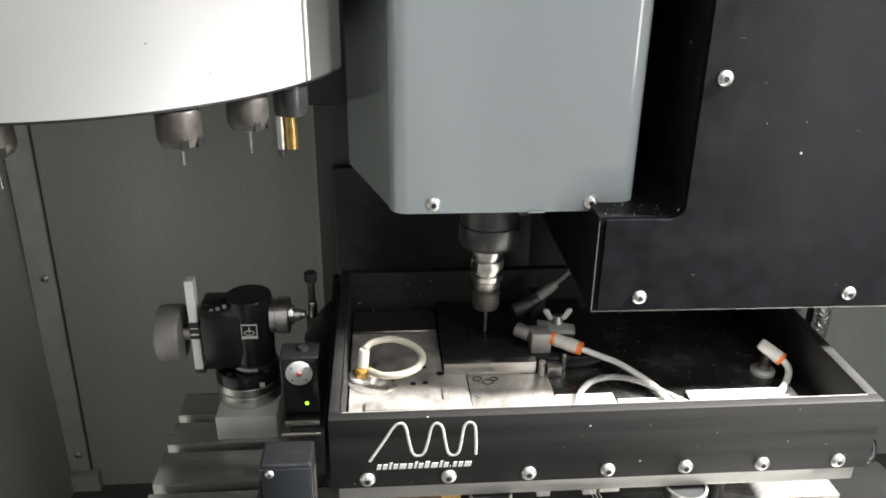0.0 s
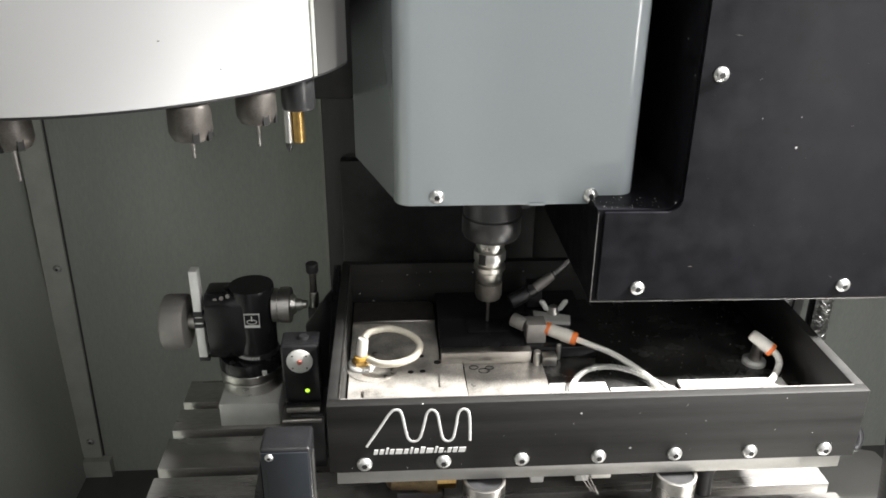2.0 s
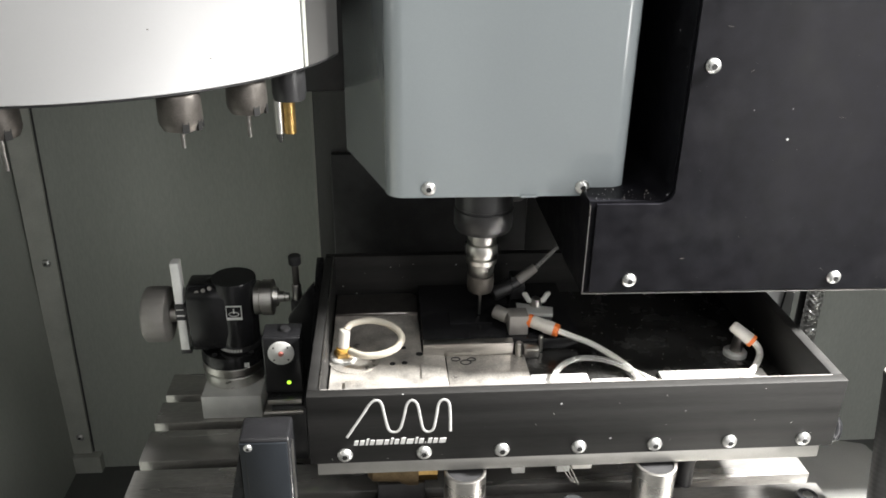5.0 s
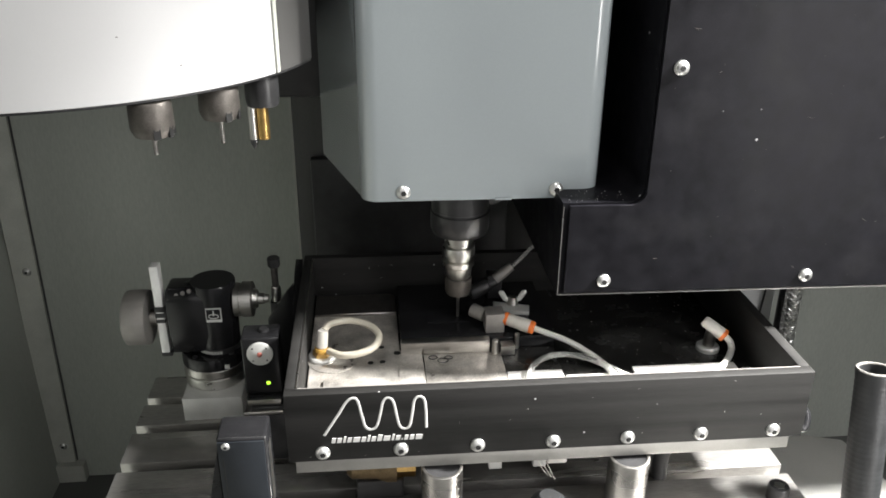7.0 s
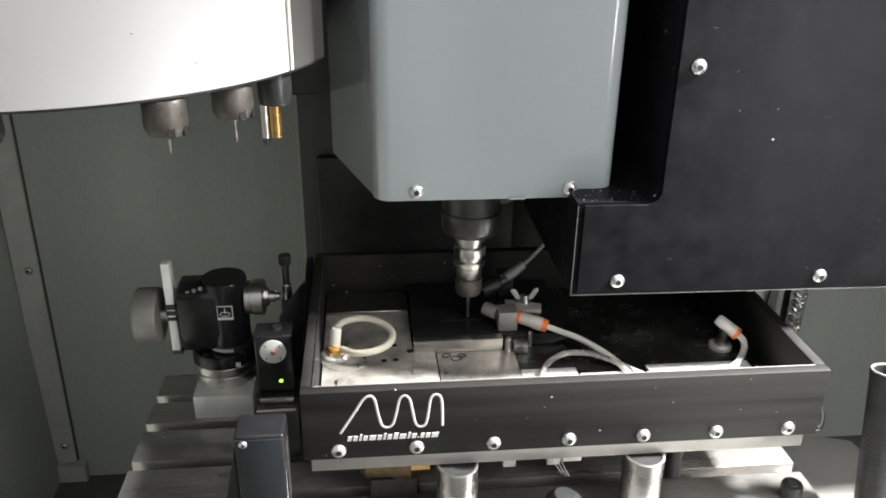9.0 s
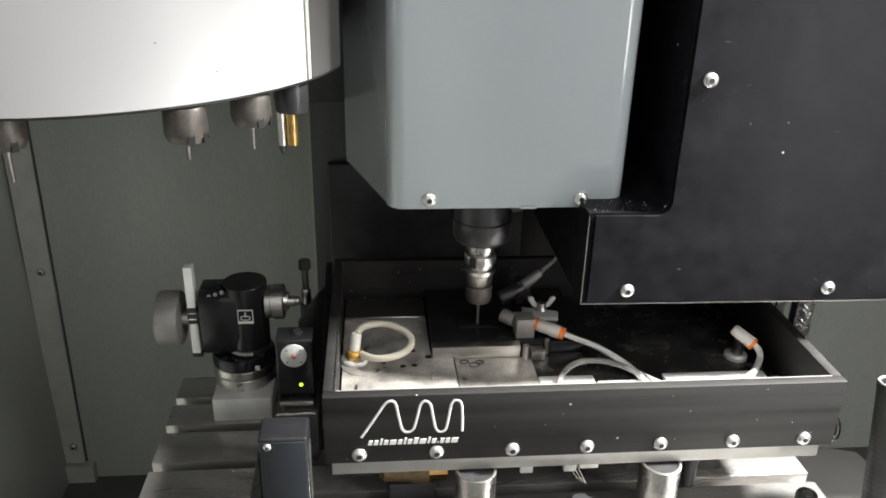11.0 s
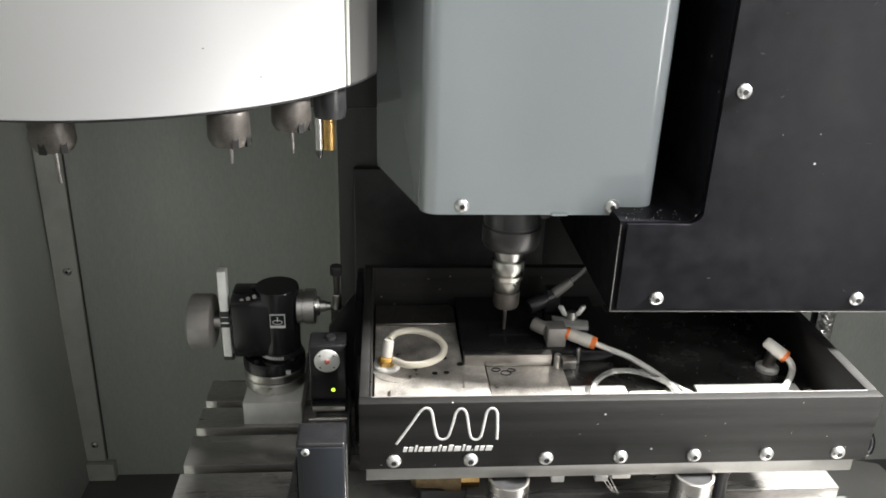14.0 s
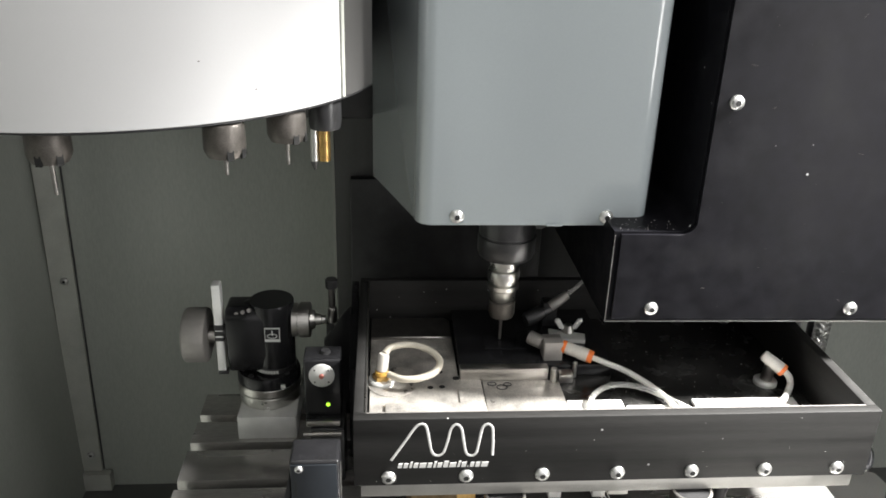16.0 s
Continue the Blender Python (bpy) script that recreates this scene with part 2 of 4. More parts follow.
def prism(outline, axis, lo, hi, bevel=0.0, bm=None, seg=2):
    """Extrudes an outline. axis y: outline in x, z; axis z: in x, y; axis x: in y, z."""
    b = bmesh.new()

    def at(p, h):
        return {"y": (p[0], h, p[1]), "z": (p[0], p[1], h), "x": (h, p[0], p[1])}[axis]
    lower = [b.verts.new(at(p, lo)) for p in outline]
    upper = [b.verts.new(at(p, hi)) for p in outline]
    n = len(outline)
    b.faces.new(lower)
    b.faces.new(upper)
    for k in range(n):
        b.faces.new((lower[k], lower[(k + 1) % n], upper[(k + 1) % n], upper[k]))
    bmesh.ops.recalc_face_normals(b, faces=b.faces)
    if bevel:
        sharp = [e for e in b.edges if e.calc_face_angle(0) > radians(30)]
        bmesh.ops.bevel(b, geom=sharp, offset=bevel, segments=seg, profile=0.5, affect="EDGES")
    return join(bm, b)


def arc(cx, cy, r, a0, a1, n=8):
    return [(cx + r * math.cos(radians(a0 + (a1 - a0) * k / n)), cy + r * math.sin(radians(a0 + (a1 - a0) * k / n))) for k in range(n + 1)]


def button_screw(parent, p, r, d=(0, -1, 0), depth=None):
    """A button-head socket screw: domed head with a dark hex socket."""
    p, d = Vector(p), Vector(d)
    h = depth or r * 0.62
    head = part("screw", lathe(p, p + d * h, [(0, r), (0.25, r * 1.0), (0.55, r * 0.88), (0.85, r * 0.64), (1, r * 0.46)], 24), SCREW, parent, "zinc button-head screw")
    part("socket", lathe(p + d * (h * 0.9), p + d * (h * 1.03), [(0, r * 0.42), (1, r * 0.40)], 6), HOLE, head)
    return head


# ---- enclosure ----
solid("floor", box(-0.6, 1.1, -0.55, 0.70, -0.42, -0.40), FLOOR, "dirty grey sheet-steel chip floor of the machine", "floor")
solid("wall_back", box(-0.62, 1.1, 0.575, 0.595, -0.40, 1.42), WALL, "grey-green painted sheet-steel back wall", "wall")
solid("wall_left", box(-0.475, -0.4545, -0.55, 0.575, -0.40, 1.42), WALL, "grey-green painted sheet-steel side wall in shade", "wall")
solid("wall_right", box(1.08, 1.10, -0.55, 0.575, -0.40, 1.42), WALL, "grey-green painted sheet-steel side wall", "wall")
# unseen sheet, added so that its left part keeps light off the head
solid("front_blocker", prism([(-0.475, -0.40), (1.10, -0.40), (1.10, 1.42), (0.92, 1.42), (0.92, -0.30), (-0.24, -0.30), (-0.24, 1.42), (-0.475, 1.42)], "y", -0.575, -0.5505), WALL, "unseen grey-green front sheet added to block light from the left", "wall")
solid("ceiling", box(-0.62, 1.1, -0.55, 0.70, 1.42, 1.44), WALL, "grey painted roof sheet of the enclosure", "ceiling")

trim = thing("trim", (-0.43, 0.57, -0.40), "pale painted corner strip screwed to the wall", "trim", kind="structure")


def leaning(x0, x1, y0, y1, z0, z1):
    bm = box(x0, x1, y0, y1, z0, z1)
    for v in bm.verts:
        v.co.x += 0.0205 * (v.co.z - 0.0)
    return bm


part("strip", leaning(-0.4520, -0.4180, 0.567, 0.5745, -0.365, 1.2), STRIP, trim)
part("strip_edge", leaning(-0.4178, -0.4166, 0.571, 0.5745, -0.365, 1.2), DARK, trim, "dark sealant line")
part("foot", leaning(-0.4500, -0.4050, 0.560, 0.5745, -0.399, -0.368), STRIP, trim)
for z in (-0.333, -0.028, 0.28):
    button_screw(trim, (-0.432 + 0.0205 * z, 0.567, z), 0.0060)

column = thing("machine_column", (0.09, 0.53, -0.40), "matt black machine column with way cover", "machine column", kind="structure")
part("way_cover", box(-0.040, 0.232, 0.486, 0.574, -0.399, 1.09, 0.002), COLUMN, column)
# dark panel added before the back wall to stand for its shade
part("wall_shade_panel", box(0.2325, 0.42, 0.500, 0.574, -0.399, 1.09, 0.002), COLUMN, column)
part("edge_strip", box(-0.0435, -0.0405, 0.490, 0.574, -0.399, 1.09), STRIP, column, "thin pale edge of the cover")
part("cover_panel", box(-0.02, 0.232, 0.472, 0.4855, -0.399, 0.16, 0.002), DARK, column)

base = thing("machine_base", (0.15, 0.1, -0.40), "dark grey machine bed under the table", "machine base", kind="structure")
part("bed", box(-0.08, 0.36, -0.12, 0.40, -0.399, -0.052, 0.01), DARK, base)
part("side_shelf", prism([(0.36, -0.35), (0.56, -0.35), (0.60, 0.10), (0.585, 0.205), (0.53, 0.222), (0.36, 0.24)], "z", -0.125, -0.10, 0.003), SHELF, base, "smooth grey sheet shelf")
part("shelf_leg", box(0.37, 0.50, -0.30, 0.18, -0.399, -0.1255), DARK, base)

# ---- spindle head ----
head = thing("spindle_head", (0.149, 0.25, 0.245), "blue-grey painted spindle head cover of a milling machine", "spindle head")
outline = ([(0.012, 0.30), (0.012, 0.232)] + [(0.0465, 0.122)] + arc(0.0615, 0.1195, 0.0145, 188, 270, 8)
           + arc(0.2265, 0.1195, 0.0145, 270, 352, 8) + [(0.252, 0.232), (0.252, 0.30)])
part("cover", prism(outline, "z", 0.2440, 1.02, 0.0012), HEAD, head)
part("lip", box(0.155, 0.168, 0.103, 0.1044, 0.2443, 0.2460), HEAD, head, "small raised tab on the lower edge")
for x in (0.0811, 0.2044):
    button_screw(head, (x, 0.1049, 0.2522), 0.0058)
part("rear_housing", box(0.03, 0.24, 0.3005, 0.485, 0.262, 1.02, 0.004), DARK, head)
part("spindle_nose", lathe((0.1345, 0.172, 0.2437), (0.1345, 0.172, 0.1890), [(0, 0.0258), (0.58, 0.0258), (0.59, 0.0252), (0.62, 0.0252), (0.63, 0.0266), (0.92, 0.0266), (0.95, 0.0258), (1, 0.0246)], 48), DARK, head, "black spindle nose ring")
part("nose_block", box(0.128, 0.178, 0.20, 0.29, 0.200, 0.2435, 0.006), COLUMN, head)

holder = thing("tool_holder", (0.1340, 0.172, 0.0992), "bright steel collet holder with a thin end mill", "tool holder")
HX, HY = 0.1340, 0.172
part("shank", lathe((HX, HY, 0.1888), (HX, HY, 0.1425), [
    (0, 0.0128), (0.22, 0.0130), (0.24, 0.0112), (0.30, 0.0112), (0.32, 0.0140), (0.36, 0.0146), (0.50, 0.0146), (0.53, 0.0118), (0.60, 0.0118), (0.63, 0.0146),
    (0.72, 0.0144), (0.76, 0.0126), (0.97, 0.0116), (1, 0.0105)], 40), BRIGHT, holder)
for a in (35, 215):
    c, d = math.cos(radians(a)), math.sin(radians(a))
    bm = box(-0.0034, 0.0034, -0.0012, 0.0012, -0.0050, 0.0050, 0.0004)
    bm.transform(Matrix.Translation((HX + c * 0.0139, HY + d * 0.0139, 0.1690)) @ pose(0, 0, 0, 0, 0, a + 90))
    part("drive_slot", bm, HOLE, holder)
part("collet_nut", lathe((HX, HY, 0.1423), (HX, HY, 0.1255), [(0, 0.0112), (0.05, 0.0124), (0.80, 0.0124), (1, 0.0112)], 40), NUT, holder, "dull steel collet nut")
part("end_mill", rod((HX, HY, 0.1253), (HX, HY, 0.0992), 0.0016, 0.0014, 12), HOLDER, holder)

# ---- black guard beside the head ----
guard = thing("machine_guard", (0.45, 0.2, 0.17), "large black powder-coated sheet guard with scuffs", "machine guard")
# unseen reach to side wall and roof added to block the work lamp
casing = [(0.2035, 0.1715), (1.078, 0.1642), (1.078, 1.418), (0.2665, 1.418), (0.2665, 0.2625)] + arc(0.2555, 0.2625, 0.011, 0, -90, 6) + [(0.2035, 0.2515)]
part("casing", prism(casing, "y", 0.0745, 0.315), BLACK, guard)
plate = [(0.2083, 0.1745), (1.078, 0.1679), (1.078, 1.418), (0.2680, 1.418), (0.2680, 0.2620)] + arc(0.2560, 0.2620, 0.012, 0, -90, 8) + [(0.2083, 0.2500)]
part("front_plate", prism(plate, "y", 0.0708, 0.0740, 0.0004, seg=1), BLACK, guard)
part("bottom_edge", prism([(0.2035, 0.1717), (1.078, 0.1644), (1.078, 0.1652), (0.2035, 0.1725)], "y", 0.0729, 0.0744), STEEL, guard, "bare worn lower edge")
part("side_edge", box(0.2036, 0.2042, 0.0729, 0.0744, 0.1730, 0.2490), STEEL, guard, "bare worn side edge")
for x, z in ((0.2820, 0.3560), (0.2403, 0.1850), (0.4110, 0.1838)):
    button_screw(guard, (x, 0.0707, z), 0.0058)
scratch = bmesh.new()
rng = random.Random(21)
for k in range(44):
    x, z = rng.uniform(0.275, 0.50), rng.uniform(0.18, 0.43)
    w, h, a = rng.uniform(0.0003, 0.0040) if k % 4 == 0 else rng.uniform(0.0002, 0.0006), rng.uniform(0.0001, 0.0003), rng.uniform(-60, 60)
    b = box(-w / 2, w / 2, -0.0001, 0.0001, -h / 2, h / 2)
    b.transform(Matrix.Translation((x, 0.0707, z)) @ pose(0, 0, 0, 0, a, 0))
    join(scratch, b)
tagged(part("scratches", scratch, NUT, guard, "fine pale scratches and specks"), kind="stuff")
chip = bmesh.new()
rng = random.Random(4)
for k in range(40):
    x, y, s = rng.uniform(0.207, 0.258), rng.uniform(0.076, 0.10), rng.uniform(0.0002, 0.0006)
    box(x, x + s, y, y + s * 1.5, 0.2515, 0.2515 + s * 0.6, 0, chip)
part("metal_chips", chip, ALU, guard, "small bright chips on the ledge")

# ---- tool carousel ----
CX, CY = -0.189, 0.189
drum = thing("tool_carousel", (CX, CY, 0.345), "white painted round tool changer drum with hanging tools", "tool changer")


def shell(a0, a1, r, wall, z0, z1):
    n = max(6, int(abs(a1 - a0) / 3))
    return prism(arc(CX, CY, r, a0, a1, n) + arc(CX, CY, r - wall, a1, a0, n), "z", z0, z1, 0.0005, seg=1)


part("shroud", shell(-200, -30.4, 0.2090, 0.003, 0.3525, 0.80), WHITE, drum)
part("seam_strip", shell(-30.0, -28.8, 0.2093, 0.003, 0.3525, 0.80), STRIP, drum, "narrow folded seam")
part("shroud_end", shell(-28.5, -14.5, 0.2088, 0.003, 0.3525, 0.80), DRUMEND_SHADE, drum, "end strip of the shroud, grey from shade put into its colour")
part("lower_rim", shell(-200, -14.5, 0.2084, 0.004, 0.3508, 0.3524), DARK, drum, "thin dark lower rim")
part("carousel_disc", lathe((CX, CY, 0.3490), (CX, CY, 0.3530), [(0, 0.176), (1, 0.178)], 72), DARK, drum, "black carousel disc")
part("core", lathe((CX, CY, 0.3531), (CX, CY, 0.79), [(0, 0.19), (1, 0.19)], 48), DARK, drum)
for a, z in ((-113, 0.3615), (-62, 0.392), (-52, 0.371), (-70, 0.43)):
    b = box(-0.0006, 0.0006, -0.0001, 0.0002, -0.0003, 0.0003)
    b.transform(Matrix.Translation((CX + 0.2091 * math.cos(radians(a)), CY + 0.2091 * math.sin(radians(a)), z)) @ pose(0, 0, 0, 0, 0, a + 90))
    part("paint_nick", b, NUT, drum)
part("bracket", box(-0.060, 0.025, 0.30, 0.45, 0.281, 0.75, 0.004), DARK, drum, "black arm of the changer")
part("top_cover", lathe((CX, CY, 0.8005), (CX, CY, 0.81), [(0, 0.209), (1, 0.205)], 64), WHITE, drum)


def hung_tool(x, y, tip, slots, brass=False, zt=0.3500):
    t = thing("hanging_tool", (x, y, zt), "grey steel collet holder with a small cutter hanging from the drum", "tool holder", "tools in the carousel")
    zn = 0.327
    nut = part("collet_nut", lathe((x, y, zt), (x, y, zn), [(0, 0.0125), (0.08, 0.0136), (0.74, 0.0140), (0.84, 0.0134), (1, 0.0115)], 36), NUT, t)
    for a in slots:
        c, s = math.cos(radians(a)), math.sin(radians(a))
        bm = bmesh.new()
        box(-0.0022, 0.0022, -0.0008, 0.0008, -0.0004, 0.0065, 0, bm)
        bm.transform(Matrix.Translation((x + c * 0.0131, y + s * 0.0131, zn + 0.0003)) @ pose(0, 0, 0, 0, 0, a + 90))
        part("wrench_slot", bm, HOLE, nut)
    part("cutter", rod((x, y, zn - 0.0001), (x, y, tip), 0.0019, 0.0014, 12), HOLDER, t, "slim steel cutter")
    return t


hung_tool(-0.0828, 0.0225, 0.3135, (-65, -20, 25))
hung_tool(-0.0466, 0.0615, 0.3088, (-55, -10))
hung_tool(-0.1895, 0.0080, 0.3040, (-100, -45))
probe = thing("hanging_tool", (-0.0225, 0.1035, 0.353), "steel and brass probe holder hanging from the drum", "tool holder", "tools in the carousel")
part("collar", lathe((-0.0225, 0.1035, 0.3500), (-0.0225, 0.1035, 0.3250), [(0, 0.0110), (0.1, 0.0125), (0.8, 0.0125), (1, 0.0115)], 36), DARK, probe)
part("shank", lathe((-0.0312, 0.1030, 0.3249), (-0.0312, 0.1030, 0.2990), [(0, 0.0034), (1, 0.0033)], 24), BRIGHT, probe)
part("brass_sleeve", lathe((-0.0235, 0.1040, 0.3249), (-0.0235, 0.1040, 0.2990), [(0, 0.0045), (1, 0.0045)], 24), BRASS, probe, "brass sleeve")
part("tip", lathe((-0.0312, 0.1030, 0.2989), (-0.0312, 0.1030, 0.2915), [(0, 0.0030), (0.5, 0.0026), (1, 0.0006)], 20), DARK, probe)

# ---- machine table ----
table = thing("machine_table", (0.136, 0.09, -0.05), "ground steel machine table with T-slots", "machine table", rides=True)
edges = [-0.045, -0.0095, 0.0395, 0.0885, 0.1440, 0.1900, 0.2400]
for k in range(6):
    a, b = edges[k] + (0.0115 if k else 0), edges[k + 1]
    part("rail", box(-0.165, 0.436, a, b, -0.026, -0.005, 0.0008), TSLOT, table)
part("slab", box(-0.165, 0.436, -0.0445, 0.238, -0.050, -0.0265, 0.001), TSLOT, table)

# ---- coolant tray on the table ----
tray = thing("fixture_tray", (0.2, 0.12, 0.055), "scuffed black tray box on an aluminium base plate", "fixture tray", rides=True)
part("base_plate", box(0.005, 0.405, 0.003, 0.243, 0.0550, 0.0678, 0.0006), BASE, tray, "bare aluminium base plate")
part("tray_floor", box(0.0095, 0.4035, 0.0095, 0.2365, 0.0680, 0.0850, 0), TRAYFLOOR, tray)
part("front_wall", box(0.0, 0.413, 0.0, 0.0090, 0.0682, 0.130, 0.0008), TRAYBLACK, tray)
part("back_wall", box(0.0, 0.413, 0.2370, 0.2460, 0.0682, 0.130, 0.0008), TRAYBLACK, tray)
part("side_wall", box(0.0, 0.0090, 0.0092, 0.2368, 0.0682, 0.130, 0.0008), TRAYBLACK, tray)
part("side_wall", box(0.404, 0.413, 0.0092, 0.2368, 0.0682, 0.130, 0.0008), TRAYBLACK, tray)
part("worn_edge", box(0.010, 0.404, 0.0082, 0.0091, 0.1296, 0.1303, 0), BEAD, tray, "worn pale rim")
part("worn_edge", box(0.0080, 0.0091, 0.010, 0.236, 0.1296, 0.1303, 0), STEEL, tray, "worn pale rim")
for k in range(7):
    button_screw(tray, (0.0266 + 0.0601 * k, -0.0001, 0.0764), 0.0059)

# milled wave mark on the front wall
wave = [(0.0285, 0.0925), (0.0400, 0.1115), (0.0465, 0.1225), (0.0512, 0.1256), (0.0550, 0.1225), (0.0578, 0.1080), (0.0600, 0.0990), (0.0640, 0.0962),
        (0.0685, 0.0990), (0.0715, 0.1100), (0.0738, 0.1210), (0.0775, 0.1247), (0.0815, 0.1210), (0.0838, 0.1090), (0.0860, 0.0985), (0.0900, 0.0955),
        (0.0938, 0.0985), (0.0958, 0.1100), (0.0975, 0.1210), (0.1010, 0.1245), (0.1050, 0.1215), (0.1062, 0.1100), (0.1065, 0.0955)]
mark = pipe([(x, 0.0, z) for x, z in wave], 0.00105, 10, 5)
for v in mark.verts:
    v.co.y = v.co.y * 0.25 - 0.0002
part("wave_mark", mark, PRINT, tray, "milled white wave mark")
bars = bmesh.new()
x = 0.0335
for k, w in enumerate((40, 42, 28, 42, 60, 42, 28, 42, 44, 60, 28, 44, 16, 38, 42, 60)):
    w = w * 0.000098
    h = 0.0042 if k not in (2, 6, 8, 10) else 0.0056
    if w < 0.002:
        h = 0.0013
    b = bmesh.new()
    box(x, x + w - 0.0009, -0.0006, 0.0002, 0.0852, 0.0852 + h, 0, b)
    for v in b.verts:
        v.co.x += (v.co.z - 0.0852) * 0.22
    join(bars, b)
    x += w
    x += 0.0004
part("lettering", bars, PRINT, tray, "row of small white lettering")

# fixture plates in the tray
plate = thing("fixture_plate", (0.06, 0.15, 0.085), "stained milled aluminium plate with drilled holes", "fixture plate", rides=True)
part("plate", prism([(0.0105, 0.030), (0.112, 0.030), (0.111, 0.118), (0.091, 0.1235), (0.0905, 0.1910), (0.0105, 0.1910)], "z", 0.0852, 0.0885, 0.0006, seg=1), STAINED, plate)
part("rear_step", prism([(0.0105, 0.1915), (0.0905, 0.1915), (0.0905, 0.222)] + arc(0.0825, 0.2235, 0.008, 0, 90, 4) + [(0.0105, 0.2315)], "z", 0.0852, 0.0905, 0.0008, seg=1), HOLDER, plate)
part("front_bar", box(0.0245, 0.1095, 0.0655, 0.0775, 0.0886, 0.0912, 0.0006), STAINED, plate)
part("plate_step", box(0.0890, 0.1095, 0.0790, 0.1010, 0.0886, 0.0900, 0.0004), STAINED, plate)
# added disc; its outline stands for the tube loop's shadow on the plate
part("loop_shadow_disc", lathe((0.0310, 0.1130, 0.0886), (0.0310, 0.1130, 0.0894), [(0, 0.0225), (0.6, 0.0225), (1, 0.0215)], 48), STAINED, plate, "low round disc tracing the tube loop's shadow")
for x, y, r in ((0.0645, 0.1045, 0.0026), (0.0750, 0.1055, 0.0026), (0.0885, 0.1190, 0.0032), (0.0745, 0.1300, 0.0026)):
    sink = part("countersink", lathe((x, y, 0.0886), (x, y, 0.0889), [(0, r * 1.5), (0.5, r * 1.5), (1, r * 1.3)], 24), STAINED, plate)
    part("drilled_hole", lathe((x, y - 0.0003, 0.0887), (x, y - 0.0003, 0.08905), [(0, r), (1, r)], 20), HOLE, sink)

black = thing("work_plate", (0.15, 0.18, 0.085), "black work plate being milled under the spindle", "work plate", rides=True)
part("plate", box(0.0925, 0.235, 0.1265, 0.2360, 0.0852, 0.0970, 0.001), SATIN, black)
part("engraved_tile", box(0.1190, 0.1590, 0.1550, 0.2010, 0.0971, 0.0983, 0.0003), SATIN, black)

rail = thing("clamp_rail", (0.13, 0.12, 0.085), "ground steel clamp rail in front of the work", "clamp rail", rides=True)
part("rail", box(0.0920, 0.1730, 0.1165, 0.1262, 0.0852, 0.0995, 0.0010), STEEL, rail)
clampb = thing("small_clamp", (0.19, 0.12, 0.085), "small steel clamp block with a dowel", "clamp", rides=True)
part("dowel", rod((0.1775, 0.1145, 0.0852), (0.1775, 0.1145, 0.1010), 0.0034, edge=0.0008), STEEL, clampb)
part("block", box(0.1825, 0.1955, 0.1130, 0.1240, 0.0852, 0.0945, 0.0008), STEEL, clampb)
part("stop_pin", rod((0.1990, 0.1245, 0.0852), (0.1990, 0.1245, 0.1010), 0.0022, edge=0.0005), STEEL, clampb)

# bright bars lying along the front of the tray
for x0, x1, y0, y1, z1 in ((0.183, 0.232, 0.030, 0.0830, 0.0880), (0.2345, 0.2900, 0.030, 0.0750, 0.0872), (0.2950, 0.3880, 0.030, 0.0820, 0.0885)):
    bar = thing("flat_bar", ((x0 + x1) / 2, 0.056, 0.085), "bright aluminium flat bar on the tray floor", "flat bar", "flat bars in the tray", rides=True)
    part("bar", box(x0, x1, y0, y1, 0.0852, z1, 0.0006), FLATBAR, bar)
    part("front_step", box(x0 + 0.003, x1 - 0.003, y0 + 0.003, y1 - 0.013, z1 + 0.0001, z1 + 0.0016, 0.0004), FLATBAR, bar)

lowplate = thing("clamp_plate", (0.145, 0.095, 0.085), "thin smooth grey plate on the tray floor", "plate", rides=True)
part("plate", box(0.1123, 0.1825, 0.030, 0.1162, 0.0852, 0.0876, 0.0004), STAINED, lowplate)
for x, y, q in ((0.1205, 0.1095, 0.0040), (0.1290, 0.1040, 0.0048), (0.1345, 0.1085, 0.0036)):
    part("swarf_curl", pipe([(x + q * math.cos(k * 0.6), y + q * 0.8 * math.sin(k * 0.6), 0.0880 + 0.0001 * k) for k in range(11)], 0.0005, 6, 3), DARK, lowplate, "dark curl of swarf")

# swarf lying about
swarf = thing("metal_swarf", (0.2, 0.12, 0.085), "tiny bright metal chips scattered over the tray floor", "metal chips", rides=True, kind="stuff")
rng = random.Random(11)
bits = bmesh.new()
for k in range(45):
    x, y, q = rng.uniform(0.182, 0.400), rng.uniform(0.086, 0.232), rng.uniform(0.00015, 0.0004)
    if x < 0.236 and y > 0.125:
        continue
    box(x, x + q * rng.uniform(1, 3), y, y + q * rng.uniform(1, 2.5), 0.0851, 0.0851 + q * 0.5, 0, bits)
part("chips", bits, ALU, swarf)
specks = bmesh.new()
for k in range(32):
    x, q = rng.uniform(0.004, 0.409), rng.uniform(0.00012, 0.0004)
    if k < 16:
        z = rng.uniform(0.070, 0.128)
        box(x, x + q * rng.uniform(1, 2), -0.0002, 0.0002, z, z + q, 0, specks)
    else:
        z = rng.uniform(0.095, 0.126)
        box(x, x + q * rng.uniform(1, 6), 0.2366, 0.2371, z, z + q, 0, specks)
tagged(part("nicks", specks, DULLALU, tray, "pale nicks in the black walls"), kind="stuff")

